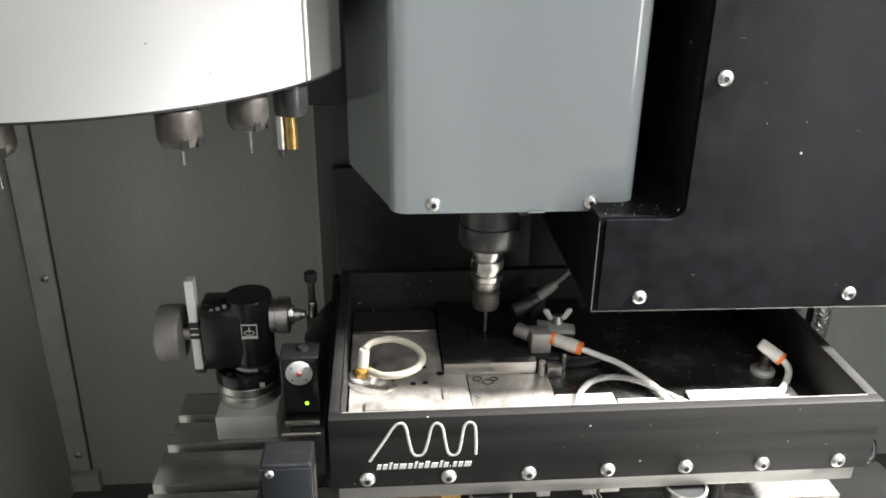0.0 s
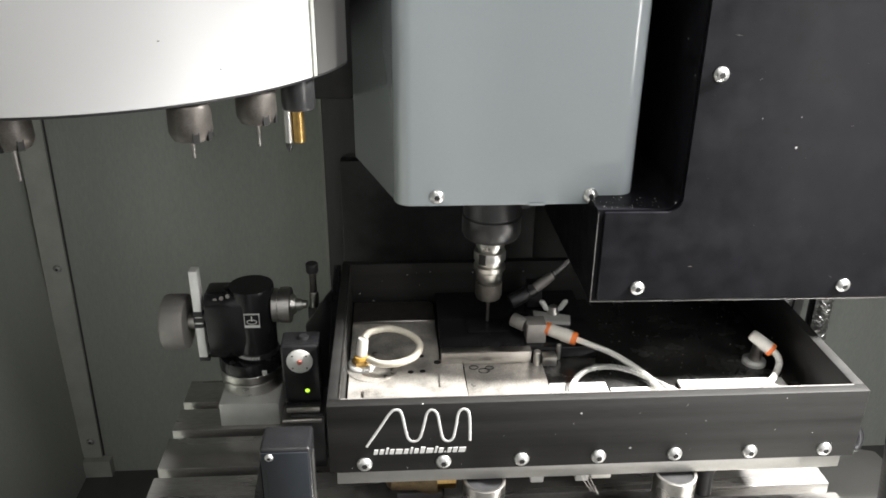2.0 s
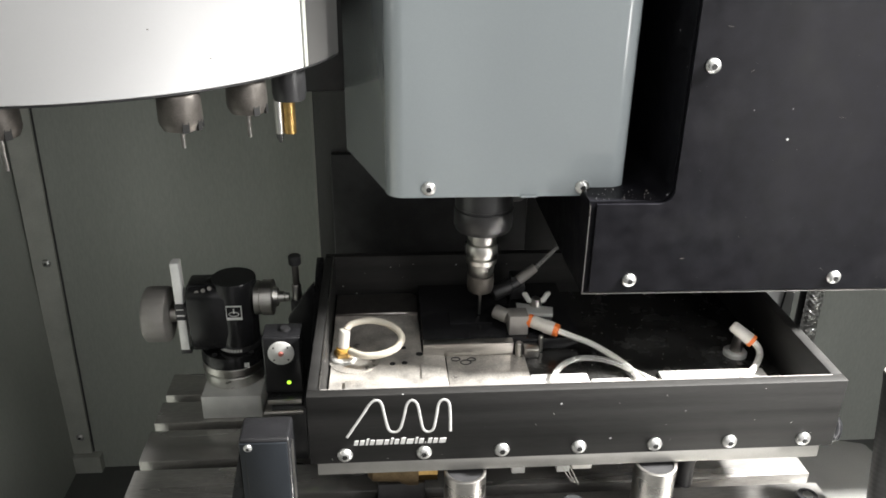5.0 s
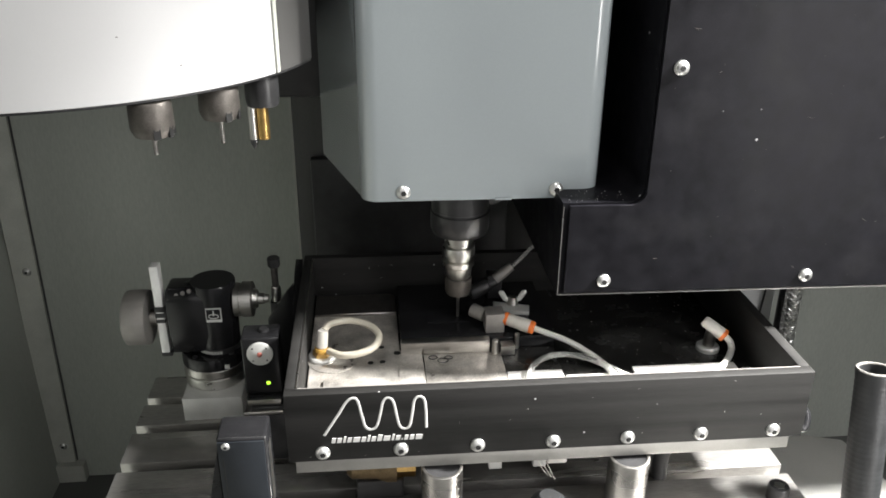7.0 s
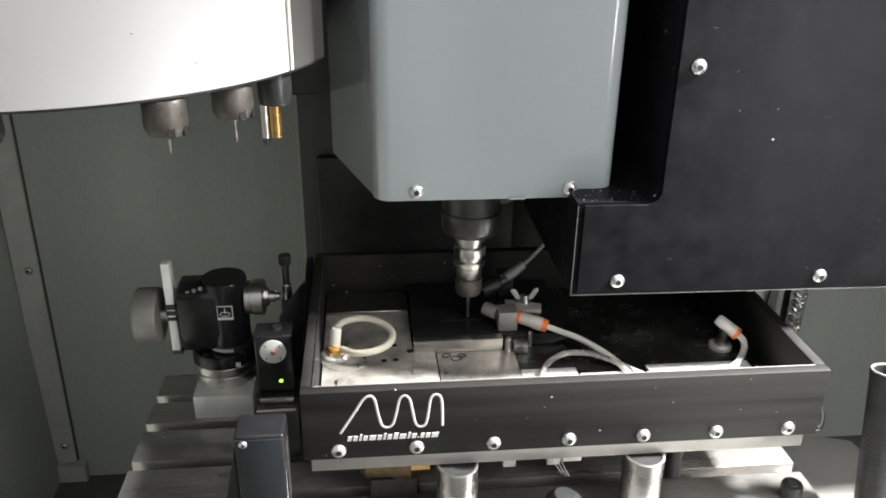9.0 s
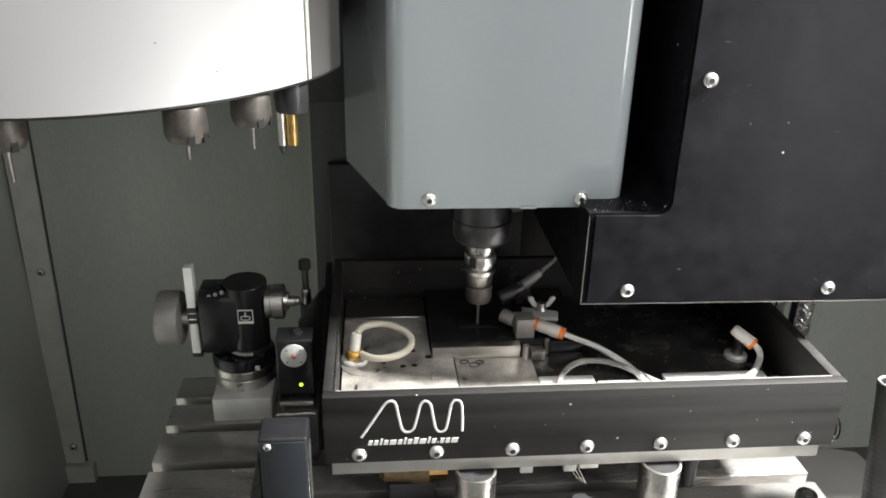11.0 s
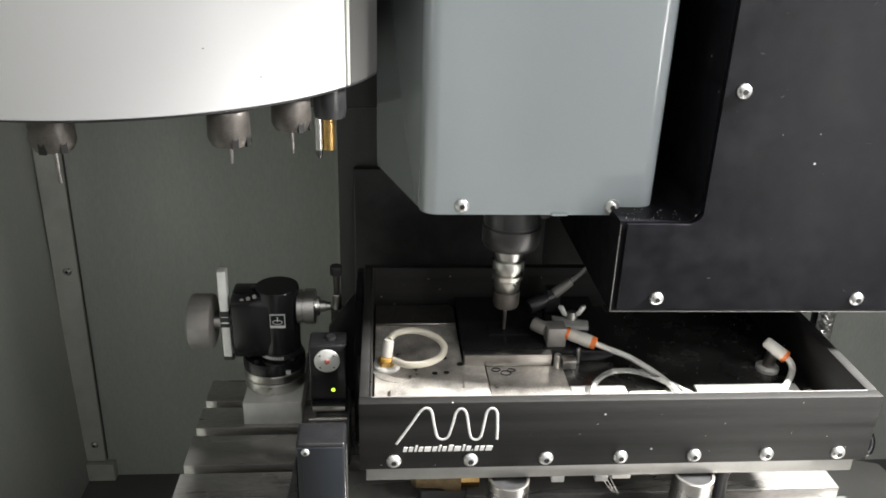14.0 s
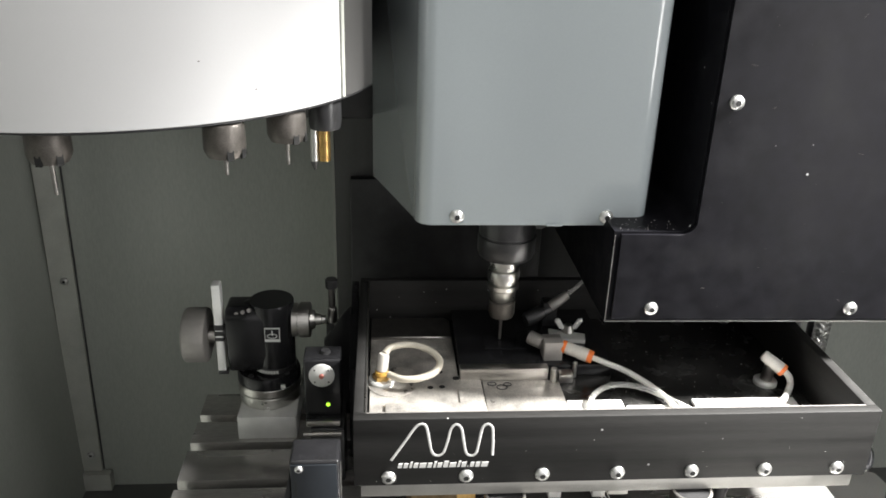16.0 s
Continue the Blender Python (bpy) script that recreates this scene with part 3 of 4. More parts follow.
# air fittings
elbow = thing("air_fitting", (0.0215, 0.116, 0.0885), "brass and white elbow air fitting with a looped tube", "air fitting", "air fittings", rides=True)
part("washer", lathe((0.0215, 0.116, 0.0886), (0.0215, 0.116, 0.0925), [(0, 0.0125), (0.7, 0.0125), (1, 0.0115)], 32), DULLALU, elbow)
part("hex", lathe((0.0215, 0.116, 0.0926), (0.0215, 0.116, 0.0965), [(0, 0.0085), (1, 0.0085)], 6), BRASS, elbow, "brass hexagon")
part("ring", lathe((0.0215, 0.1145, 0.0966), (0.0215, 0.1145, 0.1005), [(0, 0.0060), (0.5, 0.0066), (1, 0.0058)], 24), AMBER, elbow, "amber brass ring")
part("body", lathe((0.0215, 0.116, 0.1006), (0.0235, 0.1175, 0.1165), [(0, 0.0052), (0.85, 0.0050), (1, 0.0040)], 24), FITTING, elbow)
part("tube", pipe([(0.0238, 0.1185, 0.1150), (0.0300, 0.1290, 0.1160), (0.0470, 0.1355, 0.1150), (0.0640, 0.1270, 0.1140), (0.0725, 0.1130, 0.1120), (0.0690, 0.1005, 0.1085),
                   (0.0560, 0.0960, 0.1045), (0.0400, 0.0995, 0.1010), (0.0280, 0.1110, 0.0985)], 0.0031), LOOP, elbow, "milky plastic tube bent in a loop")

jet = thing("air_jet", (0.179, 0.142, 0.097), "grey air nozzle block with orange-ringed fitting and tube", "air nozzle", "air fittings", rides=True)
part("block", box(0.1710, 0.1885, 0.1330, 0.1500, 0.0972, 0.1165, 0.0008), BEAD, jet)
part("nozzle", lathe((0.1709, 0.1440, 0.1105), (0.1600, 0.1520, 0.1125), [(0, 0.0064), (0.9, 0.0066), (1, 0.0060)], 28), BEAD, jet)
a, b = Vector((0.1886, 0.1385, 0.1100)), Vector((0.2150, 0.1255, 0.1050))
part("ring", lathe(a, a.lerp(b, 0.13), [(0, 0.0058), (1, 0.0062)], 24), ORANGE, jet, "orange ring")
part("body", lathe(a.lerp(b, 0.131), a.lerp(b, 0.84), [(0, 0.0052), (0.1, 0.0060), (0.55, 0.0058), (0.60, 0.0064), (1, 0.0062)], 28), FITTING, jet)
part("ring", lathe(a.lerp(b, 0.841), b, [(0, 0.0060), (0.8, 0.0060), (1, 0.0052)], 24), ORANGE, jet, "orange ring")
part("tube", pipe([b - (b - a) * 0.1, b, (0.2270, 0.1195, 0.1025), (0.2420, 0.1105, 0.1000), (0.2570, 0.0985, 0.0955), (0.2690, 0.0840, 0.0915), (0.2760, 0.0620, 0.0900)], 0.0027), TUBE, jet, "milky plastic air tube")
loose = thing("loose_tube", (0.23, 0.08, 0.088), "loose milky air tube curving over the tray floor", "tube", rides=True)
part("tube", pipe([(0.1960, 0.0600, 0.0918), (0.2050, 0.0800, 0.0930), (0.2180, 0.0910, 0.0950), (0.2350, 0.0940, 0.0960), (0.2540, 0.0900, 0.0945), (0.2720, 0.0770, 0.0920), (0.2900, 0.0560, 0.0918)], 0.0025), CLEAR, loose)

rear = thing("air_jet", (0.18, 0.20, 0.097), "dark air nozzle with pale fitting behind the work", "air nozzle", "air fittings", rides=True)
part("block", box(0.1820, 0.1960, 0.2000, 0.2150, 0.0972, 0.1220, 0.0008), DARK, rear)
part("nozzle", lathe((0.1900, 0.2050, 0.1150), (0.1640, 0.1960, 0.1060), [(0, 0.0062), (0.3, 0.0062), (0.35, 0.0074), (0.9, 0.0074), (1, 0.0064)], 24), DARK, rear)
part("body", lathe((0.1890, 0.2010, 0.1185), (0.2060, 0.2040, 0.1305), [(0, 0.0050), (0.5, 0.0052), (1, 0.0042)], 24), BEAD, rear)
part("tube", pipe([(0.2055, 0.2040, 0.1300), (0.2150, 0.2050, 0.1385), (0.2260, 0.2070, 0.1500), (0.2400, 0.2120, 0.1600), (0.2600, 0.2200, 0.1630)], 0.0021), CLEAR, rear, "milky plastic air tube")

side = thing("air_fitting", (0.374, 0.101, 0.085), "grey banjo air fitting with orange ring and tube", "air fitting", "air fittings", rides=True)
part("washer", lathe((0.3755, 0.1100, 0.0852), (0.3755, 0.1100, 0.0900), [(0, 0.0105), (0.7, 0.0105), (1, 0.0090)], 32), DULLALU, side)
part("neck", lathe((0.3755, 0.1095, 0.0901), (0.3745, 0.1040, 0.1110), [(0, 0.0055), (1, 0.0050)], 24), HOLDER, side)
a, b = Vector((0.3675, 0.1090, 0.1165)), Vector((0.3815, 0.0985, 0.1075))
part("body", lathe(a, b, [(0, 0.0040), (0.1, 0.0052), (0.6, 0.0056), (1, 0.0058)], 24), FITTING, side)
part("ring", lathe(b, b + (b - a).normalized() * 0.0035, [(0, 0.0060), (0.8, 0.0060), (1, 0.0052)], 24), ORANGE, side, "orange ring")
part("tube", pipe([b, b + (b - a).normalized() * 0.004, (0.3885, 0.0945, 0.1010), (0.3900, 0.0930, 0.0945), (0.3850, 0.0860, 0.0905), (0.3740, 0.0720, 0.0925), (0.3600, 0.0600, 0.0930)], 0.0030), TUBE, side, "milky plastic air tube")

wing = thing("wing_nut", (0.2040, 0.1815, 0.1011), "bright wing nut on a grey clamp strap", "wing nut", rides=True)
part("hub", lathe((0.2040, 0.1815, 0.1012), (0.2040, 0.1815, 0.1085), [(0, 0.0060), (1, 0.0040)], 24), BRIGHT, wing)
for s in (-1, 1):
    part("wing", prism([(0.2040 + s * 0.0030, 0.1030), (0.2040 + s * 0.0085, 0.1045), (0.2040 + s * 0.0140, 0.1130), (0.2040 + s * 0.0130, 0.1155), (0.2040 + s * 0.0090, 0.1150), (0.2040 + s * 0.0050, 0.1080)],
                       "y", 0.1803, 0.1827, 0.0006), DULLALU, wing)
strap = thing("clamp_strap", (0.203, 0.168, 0.097), "grey steel clamp strap under the wing nut", "clamp strap", rides=True)
part("strap", prism([(0.1850, 0.1690), (0.2175, 0.1635), (0.2200, 0.1770), (0.1860, 0.1880)], "z", 0.0972, 0.1010, 0.0006), DULLALU, strap)

# ---- spin head on a riser block ----
riser = thing("riser_block", (-0.09, 0.19, -0.005), "dull aluminium riser block on the machine table", "riser block", rides=True)
part("block", box(-0.1190, -0.0620, 0.1600, 0.2350, -0.0048, 0.0205, 0.0010), DULLALU, riser)

AX, AY = -0.0850, 0.2010
spin = thing("indexing_head", (AX, AY, 0.0245), "black indexing head with knurled knob and steel collet", "indexing head", rides=True)
RX = AX - 0.0065
part("lower_ring", lathe((RX, AY, 0.0207), (RX, AY, 0.0325), [(0, 0.0285), (0.06, 0.0300), (0.92, 0.0300), (1, 0.0290)], 56), BRIGHT, spin)
part("ring_gap", lathe((RX, AY, 0.0326), (RX, AY, 0.0342), [(0, 0.0280), (1, 0.0280)], 48), HOLE, spin)
part("upper_ring", lathe((RX, AY, 0.0343), (RX, AY, 0.0430), [(0, 0.0290), (0.08, 0.0312), (0.92, 0.0312), (1, 0.0305)], 56), STEEL, spin)
flange = part("flange", lathe((RX, AY, 0.0431), (RX, AY, 0.0545), [(0, 0.0310), (0.70, 0.0310), (1, 0.0295)], 56), SATIN, spin)
for a in (200, 235, 320):
    c, d = RX + 0.0255 * math.cos(radians(a)), AY + 0.0255 * math.sin(radians(a))
    part("flange_bolt", lathe((c, d, 0.0546), (c, d, 0.0560), [(0, 0.0026), (0.7, 0.0026), (1, 0.0020)], 16), DARK, flange)
part("post", lathe((AX, AY, 0.0546), (AX, AY, 0.1285), [(0, 0.0208), (0.02, 0.0208), (0.04, 0.0204), (0.12, 0.0206), (0.985, 0.0212), (1, 0.0207)], 48), SATIN, spin)
part("scale_ring", lathe((AX, AY, 0.0560), (AX, AY, 0.0615), [(0, 0.0209), (1, 0.0210)], 48), DARK, spin)
for k in range(9):
    a = -138 + k * 7.5
    bm = box(-0.0011, 0.0011, -0.0003, 0.0003, -0.0014, 0.0014)
    bm.transform(Matrix.Translation((AX + 0.0212 * math.cos(radians(a)), AY + 0.0212 * math.sin(radians(a)), 0.0586)) @ pose(0, 0, 0, 0, 0, a + 90))
    part("lettering_bar", bm, PRINT, spin)
part("arm", prism([(AY - 0.0175, 0.058), (AY + 0.0175, 0.058), (AY + 0.020, 0.078), (AY + 0.020, 0.117), (AY + 0.012, 0.1260), (AY - 0.012, 0.1260), (AY - 0.020, 0.117), (AY - 0.020, 0.078)],
                  "x", -0.1275, -0.0860, 0.003), SATIN, spin)
part("shoulder", lathe((-0.1270, AY, 0.103), (-0.0960, AY, 0.109), [(0, 0.0120), (0.2, 0.0170), (0.5, 0.0195), (0.8, 0.0200), (1, 0.0190)], 36), SATIN, spin)
for k in range(3):
    part("clamp_nut", lathe((-0.1165 + 0.006 * k, AY - 0.011, 0.1180 + 0.002 * k), (-0.1165 + 0.006 * k, AY - 0.0165, 0.121 + 0.002 * k), [(0, 0.0024), (1, 0.0020)], 8), HOLDER, spin)
part("handle", box(-0.1385, -0.1305, 0.1870, 0.1990, 0.0570, 0.1500, 0.0008), HANDLE, spin, "flat aluminium handle bar")
for z0, z1 in ((0.1022, 0.1078), (0.0905, 0.0942)):
    part("handle_band", box(-0.1390, -0.1300, 0.1862, 0.1922, z0, z1, 0.0004), DARK, spin, "dark band on the handle")
part("handle_hub", rod((-0.1392, 0.1940, 0.0985), (-0.1270, 0.1940, 0.0985), 0.0075), DARK, spin)
part("handle_end", box(-0.1390, -0.1288, 0.1878, 0.1952, 0.0525, 0.0568, 0.0006), DARK, spin)
part("knob_shaft", rod((-0.1470, AY, 0.0900), (-0.1280, AY, 0.0900), 0.0080), STEEL, spin)
knob = lathe((-0.1700, AY, 0.0900), (-0.1470, AY, 0.0900), [(0, 0.0240), (0.06, 0.0262), (0.12, 0.0270), (0.90, 0.0270), (0.96, 0.0262), (1, 0.0235)], 90)
for v in knob.verts:
    d = Vector((0, v.co.y - AY, v.co.z - 0.0900))
    if d.length > 0.0266 and int(round(math.degrees(math.atan2(d.y, d.z)) / 4)) % 2:
        v.co -= d.normalized() * 0.0004
part("knob", knob, BEAD, spin, "knurled steel knob")
part("logo_frame", box(AX - 0.0052, AX + 0.0092, 0.1785, 0.1800, 0.0940, 0.1085, 0), PRINT, spin, "small white printed mark")
part("logo_panel", box(AX - 0.0045, AX + 0.0085, 0.1782, 0.1784, 0.0970, 0.1078, 0), SATIN, spin)
part("logo_ring", pipe([(AX + 0.002 + 0.0046 * math.cos(k * 0.5236), 0.1780, 0.1005 + 0.0022 * math.sin(k * 0.5236)) for k in range(13)], 0.0004, 6, 3), PRINT, spin)
part("logo_bar", box(AX + 0.0016, AX + 0.0026, 0.1778, 0.1781, 0.1010, 0.1065), PRINT, spin)
part("flange_mark", box(AX + 0.0085, AX + 0.0130, 0.1695, 0.1712, 0.0470, 0.0510), PRINT, spin)
part("collet_chuck", lathe((-0.0655, AY, 0.1060), (-0.0480, AY, 0.1060), [(0, 0.0165), (0.28, 0.0165), (0.30, 0.0150), (0.40, 0.0150), (0.42, 0.0175), (0.95, 0.0175), (1, 0.0165)], 40), STEEL, spin, "steel collet chuck")
part("chuck_face", lathe((-0.0479, AY, 0.1060), (-0.0440, AY, 0.1060), [(0, 0.0100), (1, 0.0090)], 32), BRIGHT, spin)
part("arbor", lathe((-0.0439, AY, 0.1060), (-0.0330, AY, 0.1060), [(0, 0.0055), (0.55, 0.0055), (0.60, 0.0042), (0.95, 0.0042), (1, 0.0030)], 24), BRIGHT, spin)

pin = thing("locating_pin", (-0.0314, 0.2210, 0.09), "dark locating pin with a round knob", "locating pin", rides=True)
part("knob", lathe((-0.0285, 0.2210, 0.1310), (-0.0285, 0.2210, 0.1405), [(0, 0.0056), (0.1, 0.0062), (0.9, 0.0062), (1, 0.0052)], 28), DARK, pin)
part("shaft", rod((-0.0285, 0.2210, 0.1090), (-0.0285, 0.2210, 0.1309), 0.0033), HOLDER, pin)
part("sleeve", lathe((-0.0285, 0.2210, 0.0930), (-0.0285, 0.2210, 0.1089), [(0, 0.0048), (0.9, 0.0048), (1, 0.0040)], 24), STEEL, pin)
part("socket", box(-0.0345, -0.0225, 0.2150, 0.2270, 0.0600, 0.0929, 0.0010), DARK, pin)

gusset = thing("side_bracket", (-0.02, 0.17, -0.005), "black bracket plate beside the tray", "bracket", rides=True)
part("web", prism([(0.130, -0.0048), (0.238, -0.0048), (0.238, 0.130), (0.215, 0.126), (0.160, 0.098), (0.130, 0.092)], "x", -0.0085, -0.0015, 0.0008), SATIN, gusset)
part("rear_plate", prism([(-0.036, -0.0048), (-0.0090, -0.0048), (-0.0090, 0.120), (-0.016, 0.112), (-0.036, 0.082)], "y", 0.2000, 0.2060, 0.0008), SATIN, gusset)

sensor = thing("tool_sensor", (-0.03, 0.12, -0.005), "black tool sensor box with round steel dial and green light", "sensor", rides=True)
part("housing", box(-0.0470, -0.0140, 0.1050, 0.1300, 0.0600, 0.1180, 0.0022, seg=3), SATIN, sensor)
dial = part("dial", lathe((-0.0310, 0.1049, 0.1030), (-0.0310, 0.1028, 0.1030), [(0, 0.0112), (0.8, 0.0112), (1, 0.0105)], 40), DULLALU, sensor, "round aluminium dial")
part("dial_boss", lathe((-0.0310, 0.1027, 0.1030), (-0.0310, 0.1010, 0.1030), [(0, 0.0024), (1, 0.0018)], 20), RED, dial)
for a in (45, 135, 225, 315):
    part("dial_screw", lathe((-0.0310 + 0.0085 * math.cos(radians(a)), 0.1027, 0.1030 + 0.0085 * math.sin(radians(a))),
                             (-0.0310 + 0.0085 * math.cos(radians(a)), 0.1024, 0.1030 + 0.0085 * math.sin(radians(a))), [(0, 0.0008), (1, 0.0008)], 8), HOLE, dial)
part("indicator", lathe((-0.0262, 0.1049, 0.0722), (-0.0262, 0.1038, 0.0722), [(0, 0.0019), (1, 0.0012)], 16), LED, sensor, "lit green indicator")
part("top_button", lathe((-0.0280, 0.1180, 0.1181), (-0.0280, 0.1180, 0.1205), [(0, 0.0045), (1, 0.0038)], 20), DARK, sensor)
part("plinth", box(-0.0460, -0.0150, 0.1000, 0.1450, 0.0520, 0.0598, 0.0012), SATIN, sensor)
part("plinth_edge", box(-0.0450, -0.0160, 0.0985, 0.0999, 0.0530, 0.0585, 0.0005), STEEL, sensor)
part("stand", box(-0.0420, -0.0120, 0.0950, 0.1400, -0.0048, 0.0518, 0.0015), DARK, sensor)
part("stand_rod", rod((-0.048, 0.0930, 0.0490), (-0.014, 0.0930, 0.0490), 0.0020), HOLDER, sensor)

junction = thing("control_box", (-0.02, -0.01, -0.005), "dark blue-black metal control box with a corner screw", "control box", rides=True)
part("body", box(-0.0435, -0.0085, -0.0390, -0.0120, -0.0048, 0.1238, 0.0025, seg=3), SATIN, junction)
part("face_plate", box(-0.0425, -0.0100, -0.0405, -0.0391, -0.0040, 0.1215, 0.0005), NAVY, junction)
part("flared_side", prism([(-0.0436, 0.1130), (-0.0436, -0.0046), (-0.0640, -0.0046), (-0.0625, 0.0200), (-0.0520, 0.0740)], "y", -0.0380, -0.0350, 0.0006), SATIN, junction, "slanting sheet side")
part("face_groove", box(-0.0395, -0.0388, -0.0409, -0.0404, 0.0, 0.1080), HOLE, junction)
button_screw(junction, (-0.0366, -0.0406, 0.1183), 0.0030)
part("side_label", box(-0.0084, -0.0080, -0.0330, -0.0240, 0.060, 0.112), STEEL, junction, "pale side label")

# ---- legs and pipework under the tray ----
for x in (0.1195, 0.2725):
    leg = thing("standoff_tube", (x, 0.004, -0.005), "bright hollow steel standoff tube under the tray edge", "standoff tube", "standoff tubes", rides=True)
    part("tube", hollow((x, 0.0040, -0.0048), (x, 0.0040, 0.0546), 0.0165, 0.0022, 0.5, 48), STEEL, leg)
    part("bore", lathe((x, 0.0040, 0.0290), (x, 0.0040, 0.0534), [(0, 0.0142), (1, 0.0142)], 40), DARK, leg, "dark bore")
for x in (0.03, 0.335):
    for y in (0.10, 0.20):
        foot = thing("support_block", (x, y, -0.005), "dark support block under the base plate", "support block", "support blocks", rides=True)
        part("block", box(x - 0.012, x + 0.012, y - 0.012, y + 0.012, -0.0048, 0.0548, 0.001), DARK, foot)

valve = thing("air_valve", (0.08, 0.05, -0.005), "tarnished brass valve and pipe under the tray", "valve", rides=True)
part("body", lathe((0.0420, 0.045, 0.0260), (0.0840, 0.045, 0.0260), [(0, 0.008), (0.1, 0.012), (0.6, 0.013), (0.8, 0.016), (1, 0.016)], 24), DULLBRASS, valve)
part("hex", lathe((0.0842, 0.045, 0.0260), (0.1000, 0.045, 0.0260), [(0, 0.0125), (1, 0.0125)], 6), BRASS, valve)
part("pipe", lathe((0.1002, 0.045, 0.0280), (0.2300, 0.045, 0.0280), [(0, 0.0060), (1, 0.0060)], 20), DARK, valve)
for x in (0.110, 0.162, 0.200):
    part("pipe_clip", box(x, x + 0.011, 0.032, 0.0385, 0.0240, 0.0320, 0.0006), DULLALU, valve)
part("foot", box(0.0500, 0.0900, 0.035, 0.055, -0.0048, 0.0150, 0.002), DARK, valve)
knobv = thing("valve_knob", (0.2050, -0.012, -0.005), "round black knob with frayed wires above it", "knob", rides=True)
part("knob", lathe((0.2050, -0.010, -0.0048), (0.2050, -0.010, 0.0300), [(0, 0.012), (0.5, 0.017), (0.8, 0.015), (1, 0.008)], 28), RUBBER, knobv)
conn = thing("terminal_connector", (0.208, 0.03, 0.03), "pale plastic terminal connector with loose wires", "connector", rides=True)
part("body", box(0.1930, 0.2260, 0.020, 0.034, 0.0420, 0.0546, 0.0010), BRASS, conn)
part("clip", box(0.2080, 0.2240, 0.0150, 0.0199, 0.0410, 0.0480, 0.0006), FITTING, conn)
for k in range(3):
    part("wire", pipe([(0.200 + 0.003 * k, 0.019, 0.043), (0.203 + 0.003 * k, 0.014, 0.038), (0.2075 + 0.003 * k, 0.010, 0.033 - 0.002 * k)], 0.0004, 6, 4), FITTING, conn)
elb = thing("pipe_elbow", (0.345, 0.05, -0.005), "dark pipe elbow under the tray", "pipe elbow", rides=True)
part("elbow", pipe([(0.318, 0.045, -0.0045), (0.318, 0.045, 0.020), (0.324, 0.045, 0.032), (0.336, 0.045, 0.036), (0.352, 0.045, 0.036)], 0.0070), DARK, elb)

bolt = thing("table_bolt", (0.411, 0.010, -0.005), "dark socket cap bolt in the machine table", "bolt", rides=True)
part("cap", lathe((0.411, 0.010, -0.0048), (0.411, 0.010, 0.0085), [(0, 0.0092), (0.85, 0.0092), (1, 0.0082)], 32), DARK, bolt)
part("socket", lathe((0.411, 0.010, 0.0084), (0.411, 0.010, 0.0088), [(0, 0.0048), (1, 0.0048)], 6), BRIGHT, bolt)

# ---- hoses ----
duct = thing("suction_hose", (0.460, -0.020, -0.10), "thick ribbed black hose with a chip-dusted open end", "hose")
prof = [(0, 0.0150)]
for k in range(46):
    u = 0.004 + k * 0.0212
    prof += [(u, 0.0143), (u + 0.008, 0.0146), (u + 0.014, 0.0146)]
prof += [(0.985, 0.0150), (1, 0.0148), (1, 0.0122), (0.88, 0.0118)]
top, foot = Vector((0.4570, 0.020, 0.1215)), Vector((0.4600, -0.020, -0.0998))
up = (top - foot).normalized()
part("hose", lathe(foot, top, prof, 40), RUBBER, duct)
tilt = up.to_track_quat("Z", "Y")
part("dusty_rim", pipe([top + tilt @ Vector((0.0135 * math.cos(k * 0.5236), 0.0135 * math.sin(k * 0.5236), 0.0004)) for k in range(13)], 0.0013, 8, 4), CHIPS, duct, "pale dust on the rim")
part("chips", lathe(top - up * 0.027, top - up * 0.022, [(0, 0.0117), (1, 0.0117)], 32), CHIPS, duct)

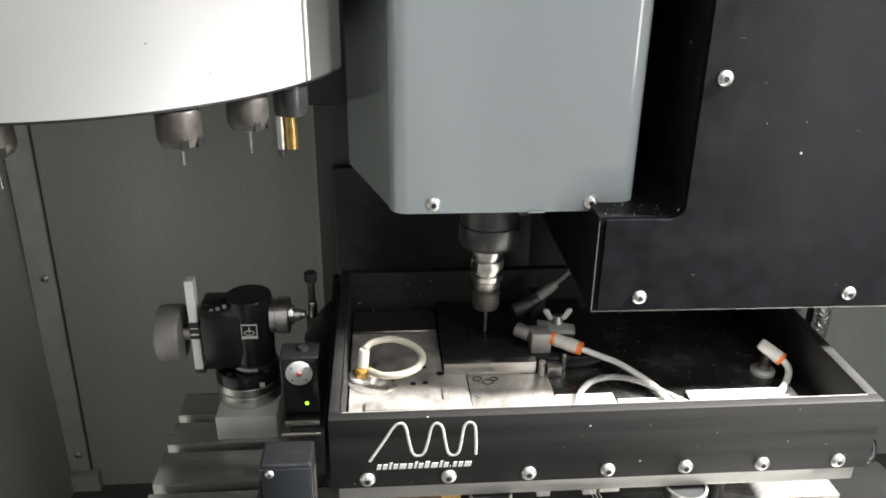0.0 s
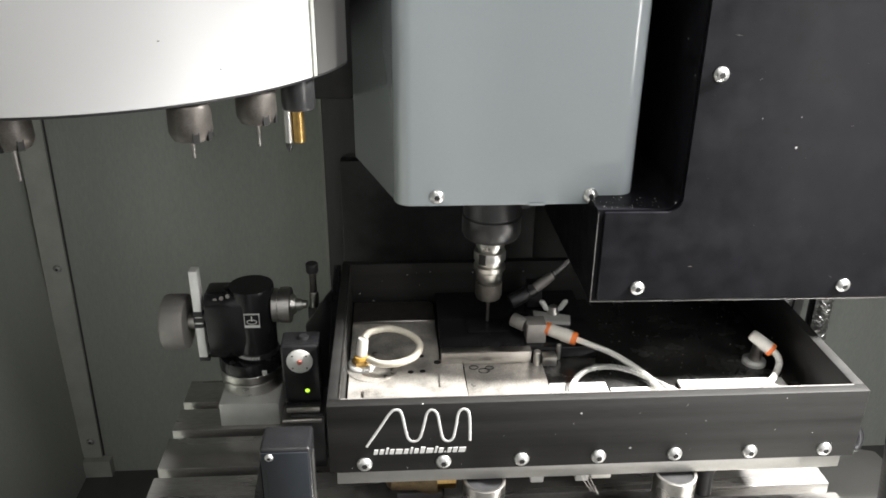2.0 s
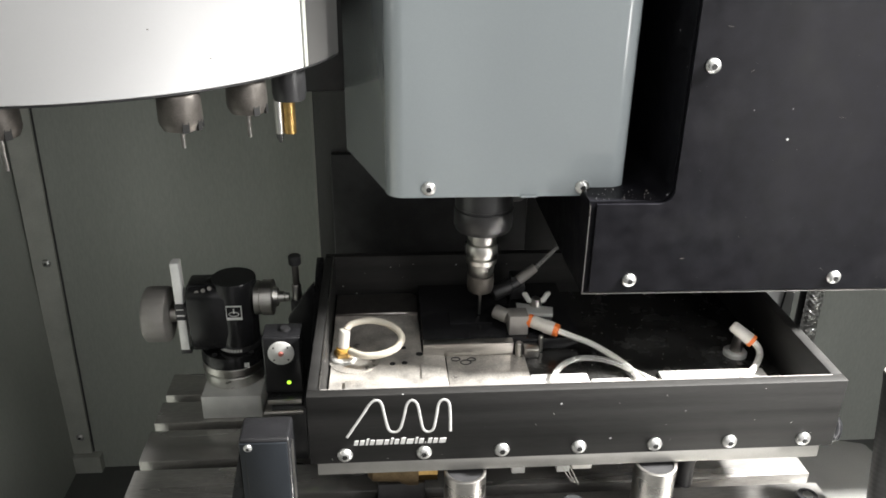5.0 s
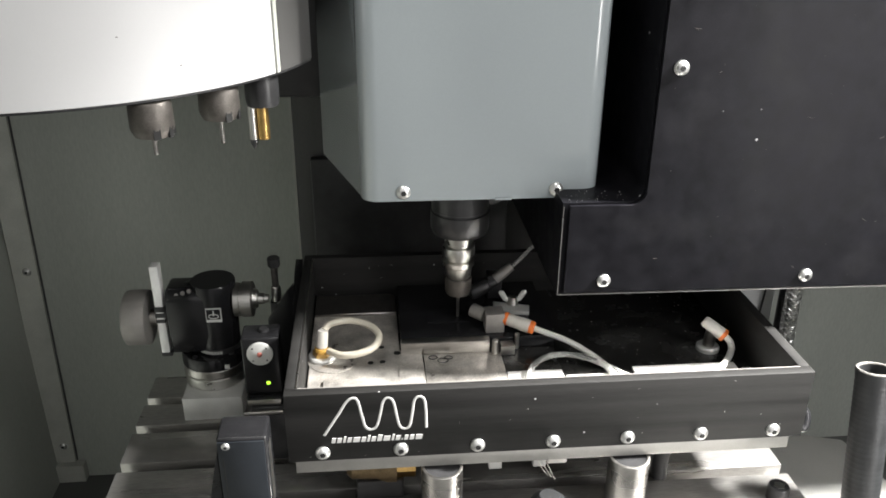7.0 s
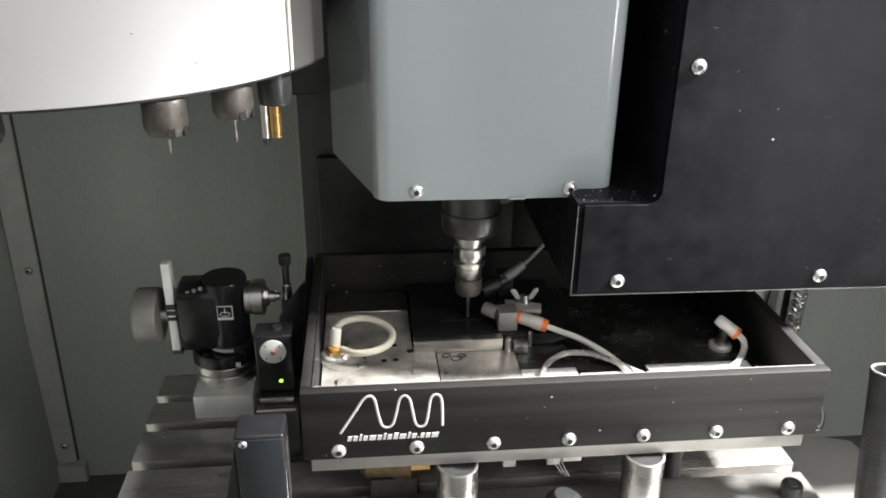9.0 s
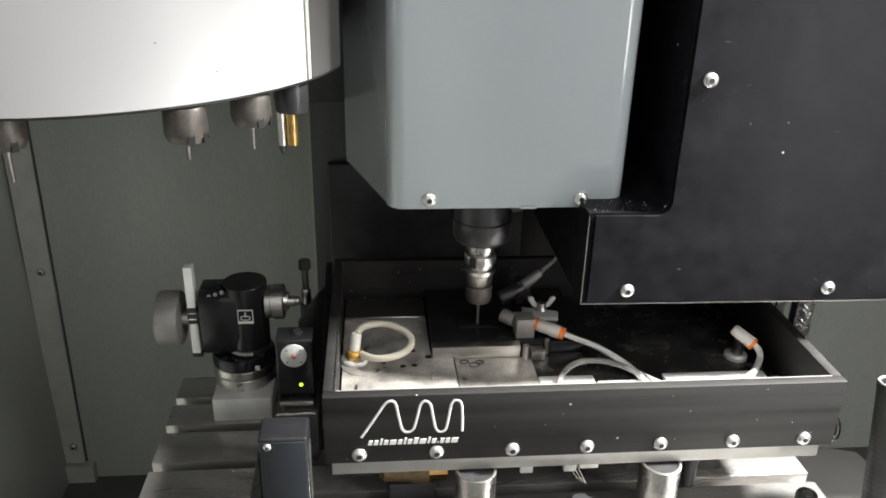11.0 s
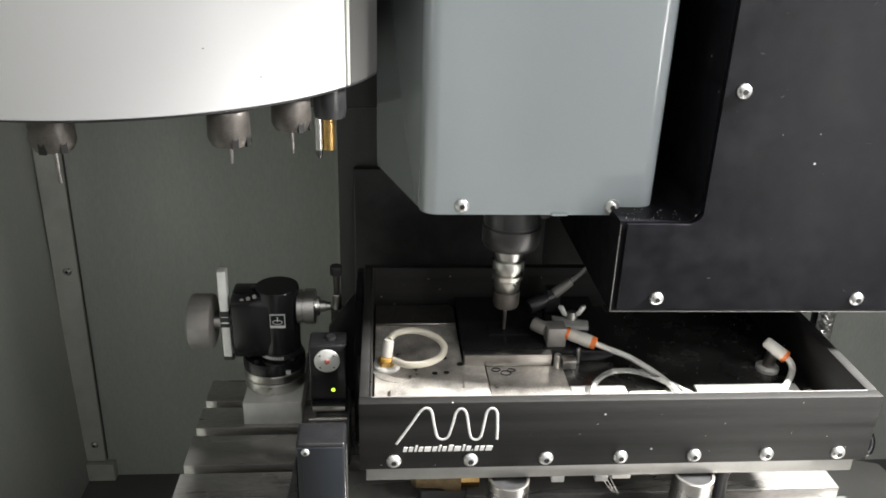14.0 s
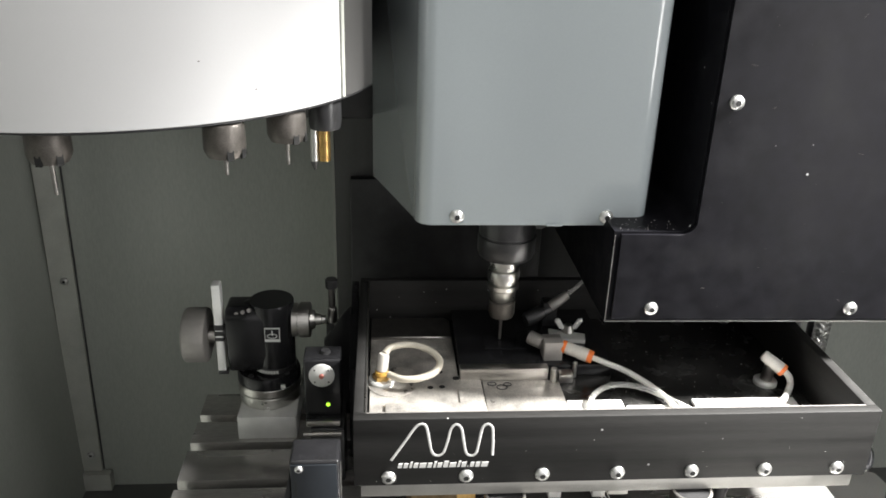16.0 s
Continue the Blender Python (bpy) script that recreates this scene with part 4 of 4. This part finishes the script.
braid = thing("braided_hose", (0.665, 0.50, -0.40), "braided steel hose hanging before the back wall", "hose")
part("core", pipe([(0.668, 0.50, 0.35), (0.669, 0.50, 0.10), (0.672, 0.50, -0.12), (0.690, 0.50, -0.399)], 0.0098, 20, 16), STEEL, braid)
for s in (-1, 1):
    for k in range(6):
        pts = []
        for i in range(80):
            z = 0.15 - i * 0.005
            xx = 0.669 + 0.003 * ((0.10 - z) / 0.22) if z > -0.12 else 0.672 + 0.018 * ((-0.12 - z) / 0.279)
            a = s * i * 0.62 + k * 1.0472
            pts.append((xx + 0.0100 * math.cos(a), 0.50 + 0.0100 * math.sin(a), z))
        part("braid", pipe(pts, 0.0017, 5, 2), SCREW, braid)
conduit = thing("conduit", (0.642, 0.52, -0.40), "thin dark conduit beside the braided hose", "conduit")
part("pipe", pipe([(0.664, 0.52, 0.35), (0.665, 0.52, 0.0), (0.668, 0.52, -0.20), (0.674, 0.52, -0.399)], 0.0055, 14), DARK, conduit)
panel = thing("pale_panel", (0.60, 0.565, -0.40), "pale grey sheet panel on the back wall", "panel")
part("sheet", box(0.50, 0.680, 0.566, 0.5745, -0.399, 0.40, 0.001), WHITE, panel)
part("cable", pipe([(0.668, 0.561, 0.20), (0.662, 0.561, -0.08), (0.644, 0.561, -0.30)], 0.0016, 8), DARK, panel)
crumple = thing("cable_loop", (0.42, 0.03, 0.066), "crumpled shiny black cable loop at the tray corner", "cable", rides=True)
part("cable", pipe([(0.4135, 0.010, 0.0730), (0.4190, 0.008, 0.0700), (0.4230, 0.014, 0.0780), (0.4200, 0.022, 0.0850), (0.4240, 0.030, 0.0790), (0.4190, 0.032, 0.0700), (0.4135, 0.028, 0.0720)], 0.0036, 12, 8), SATIN, crumple)


def motions():
    for ob in RIDERS:
        x, y, z = ob.location
        walk(ob, [(t, pose(x + dx, y + dy, z)) for t, dx, dy in SLIDE])
    x, y, z = holder.location
    walk(holder, [(k / 10, pose(x, y, z, 0, 0, -80 * k)) for k in range(161)])


motions()
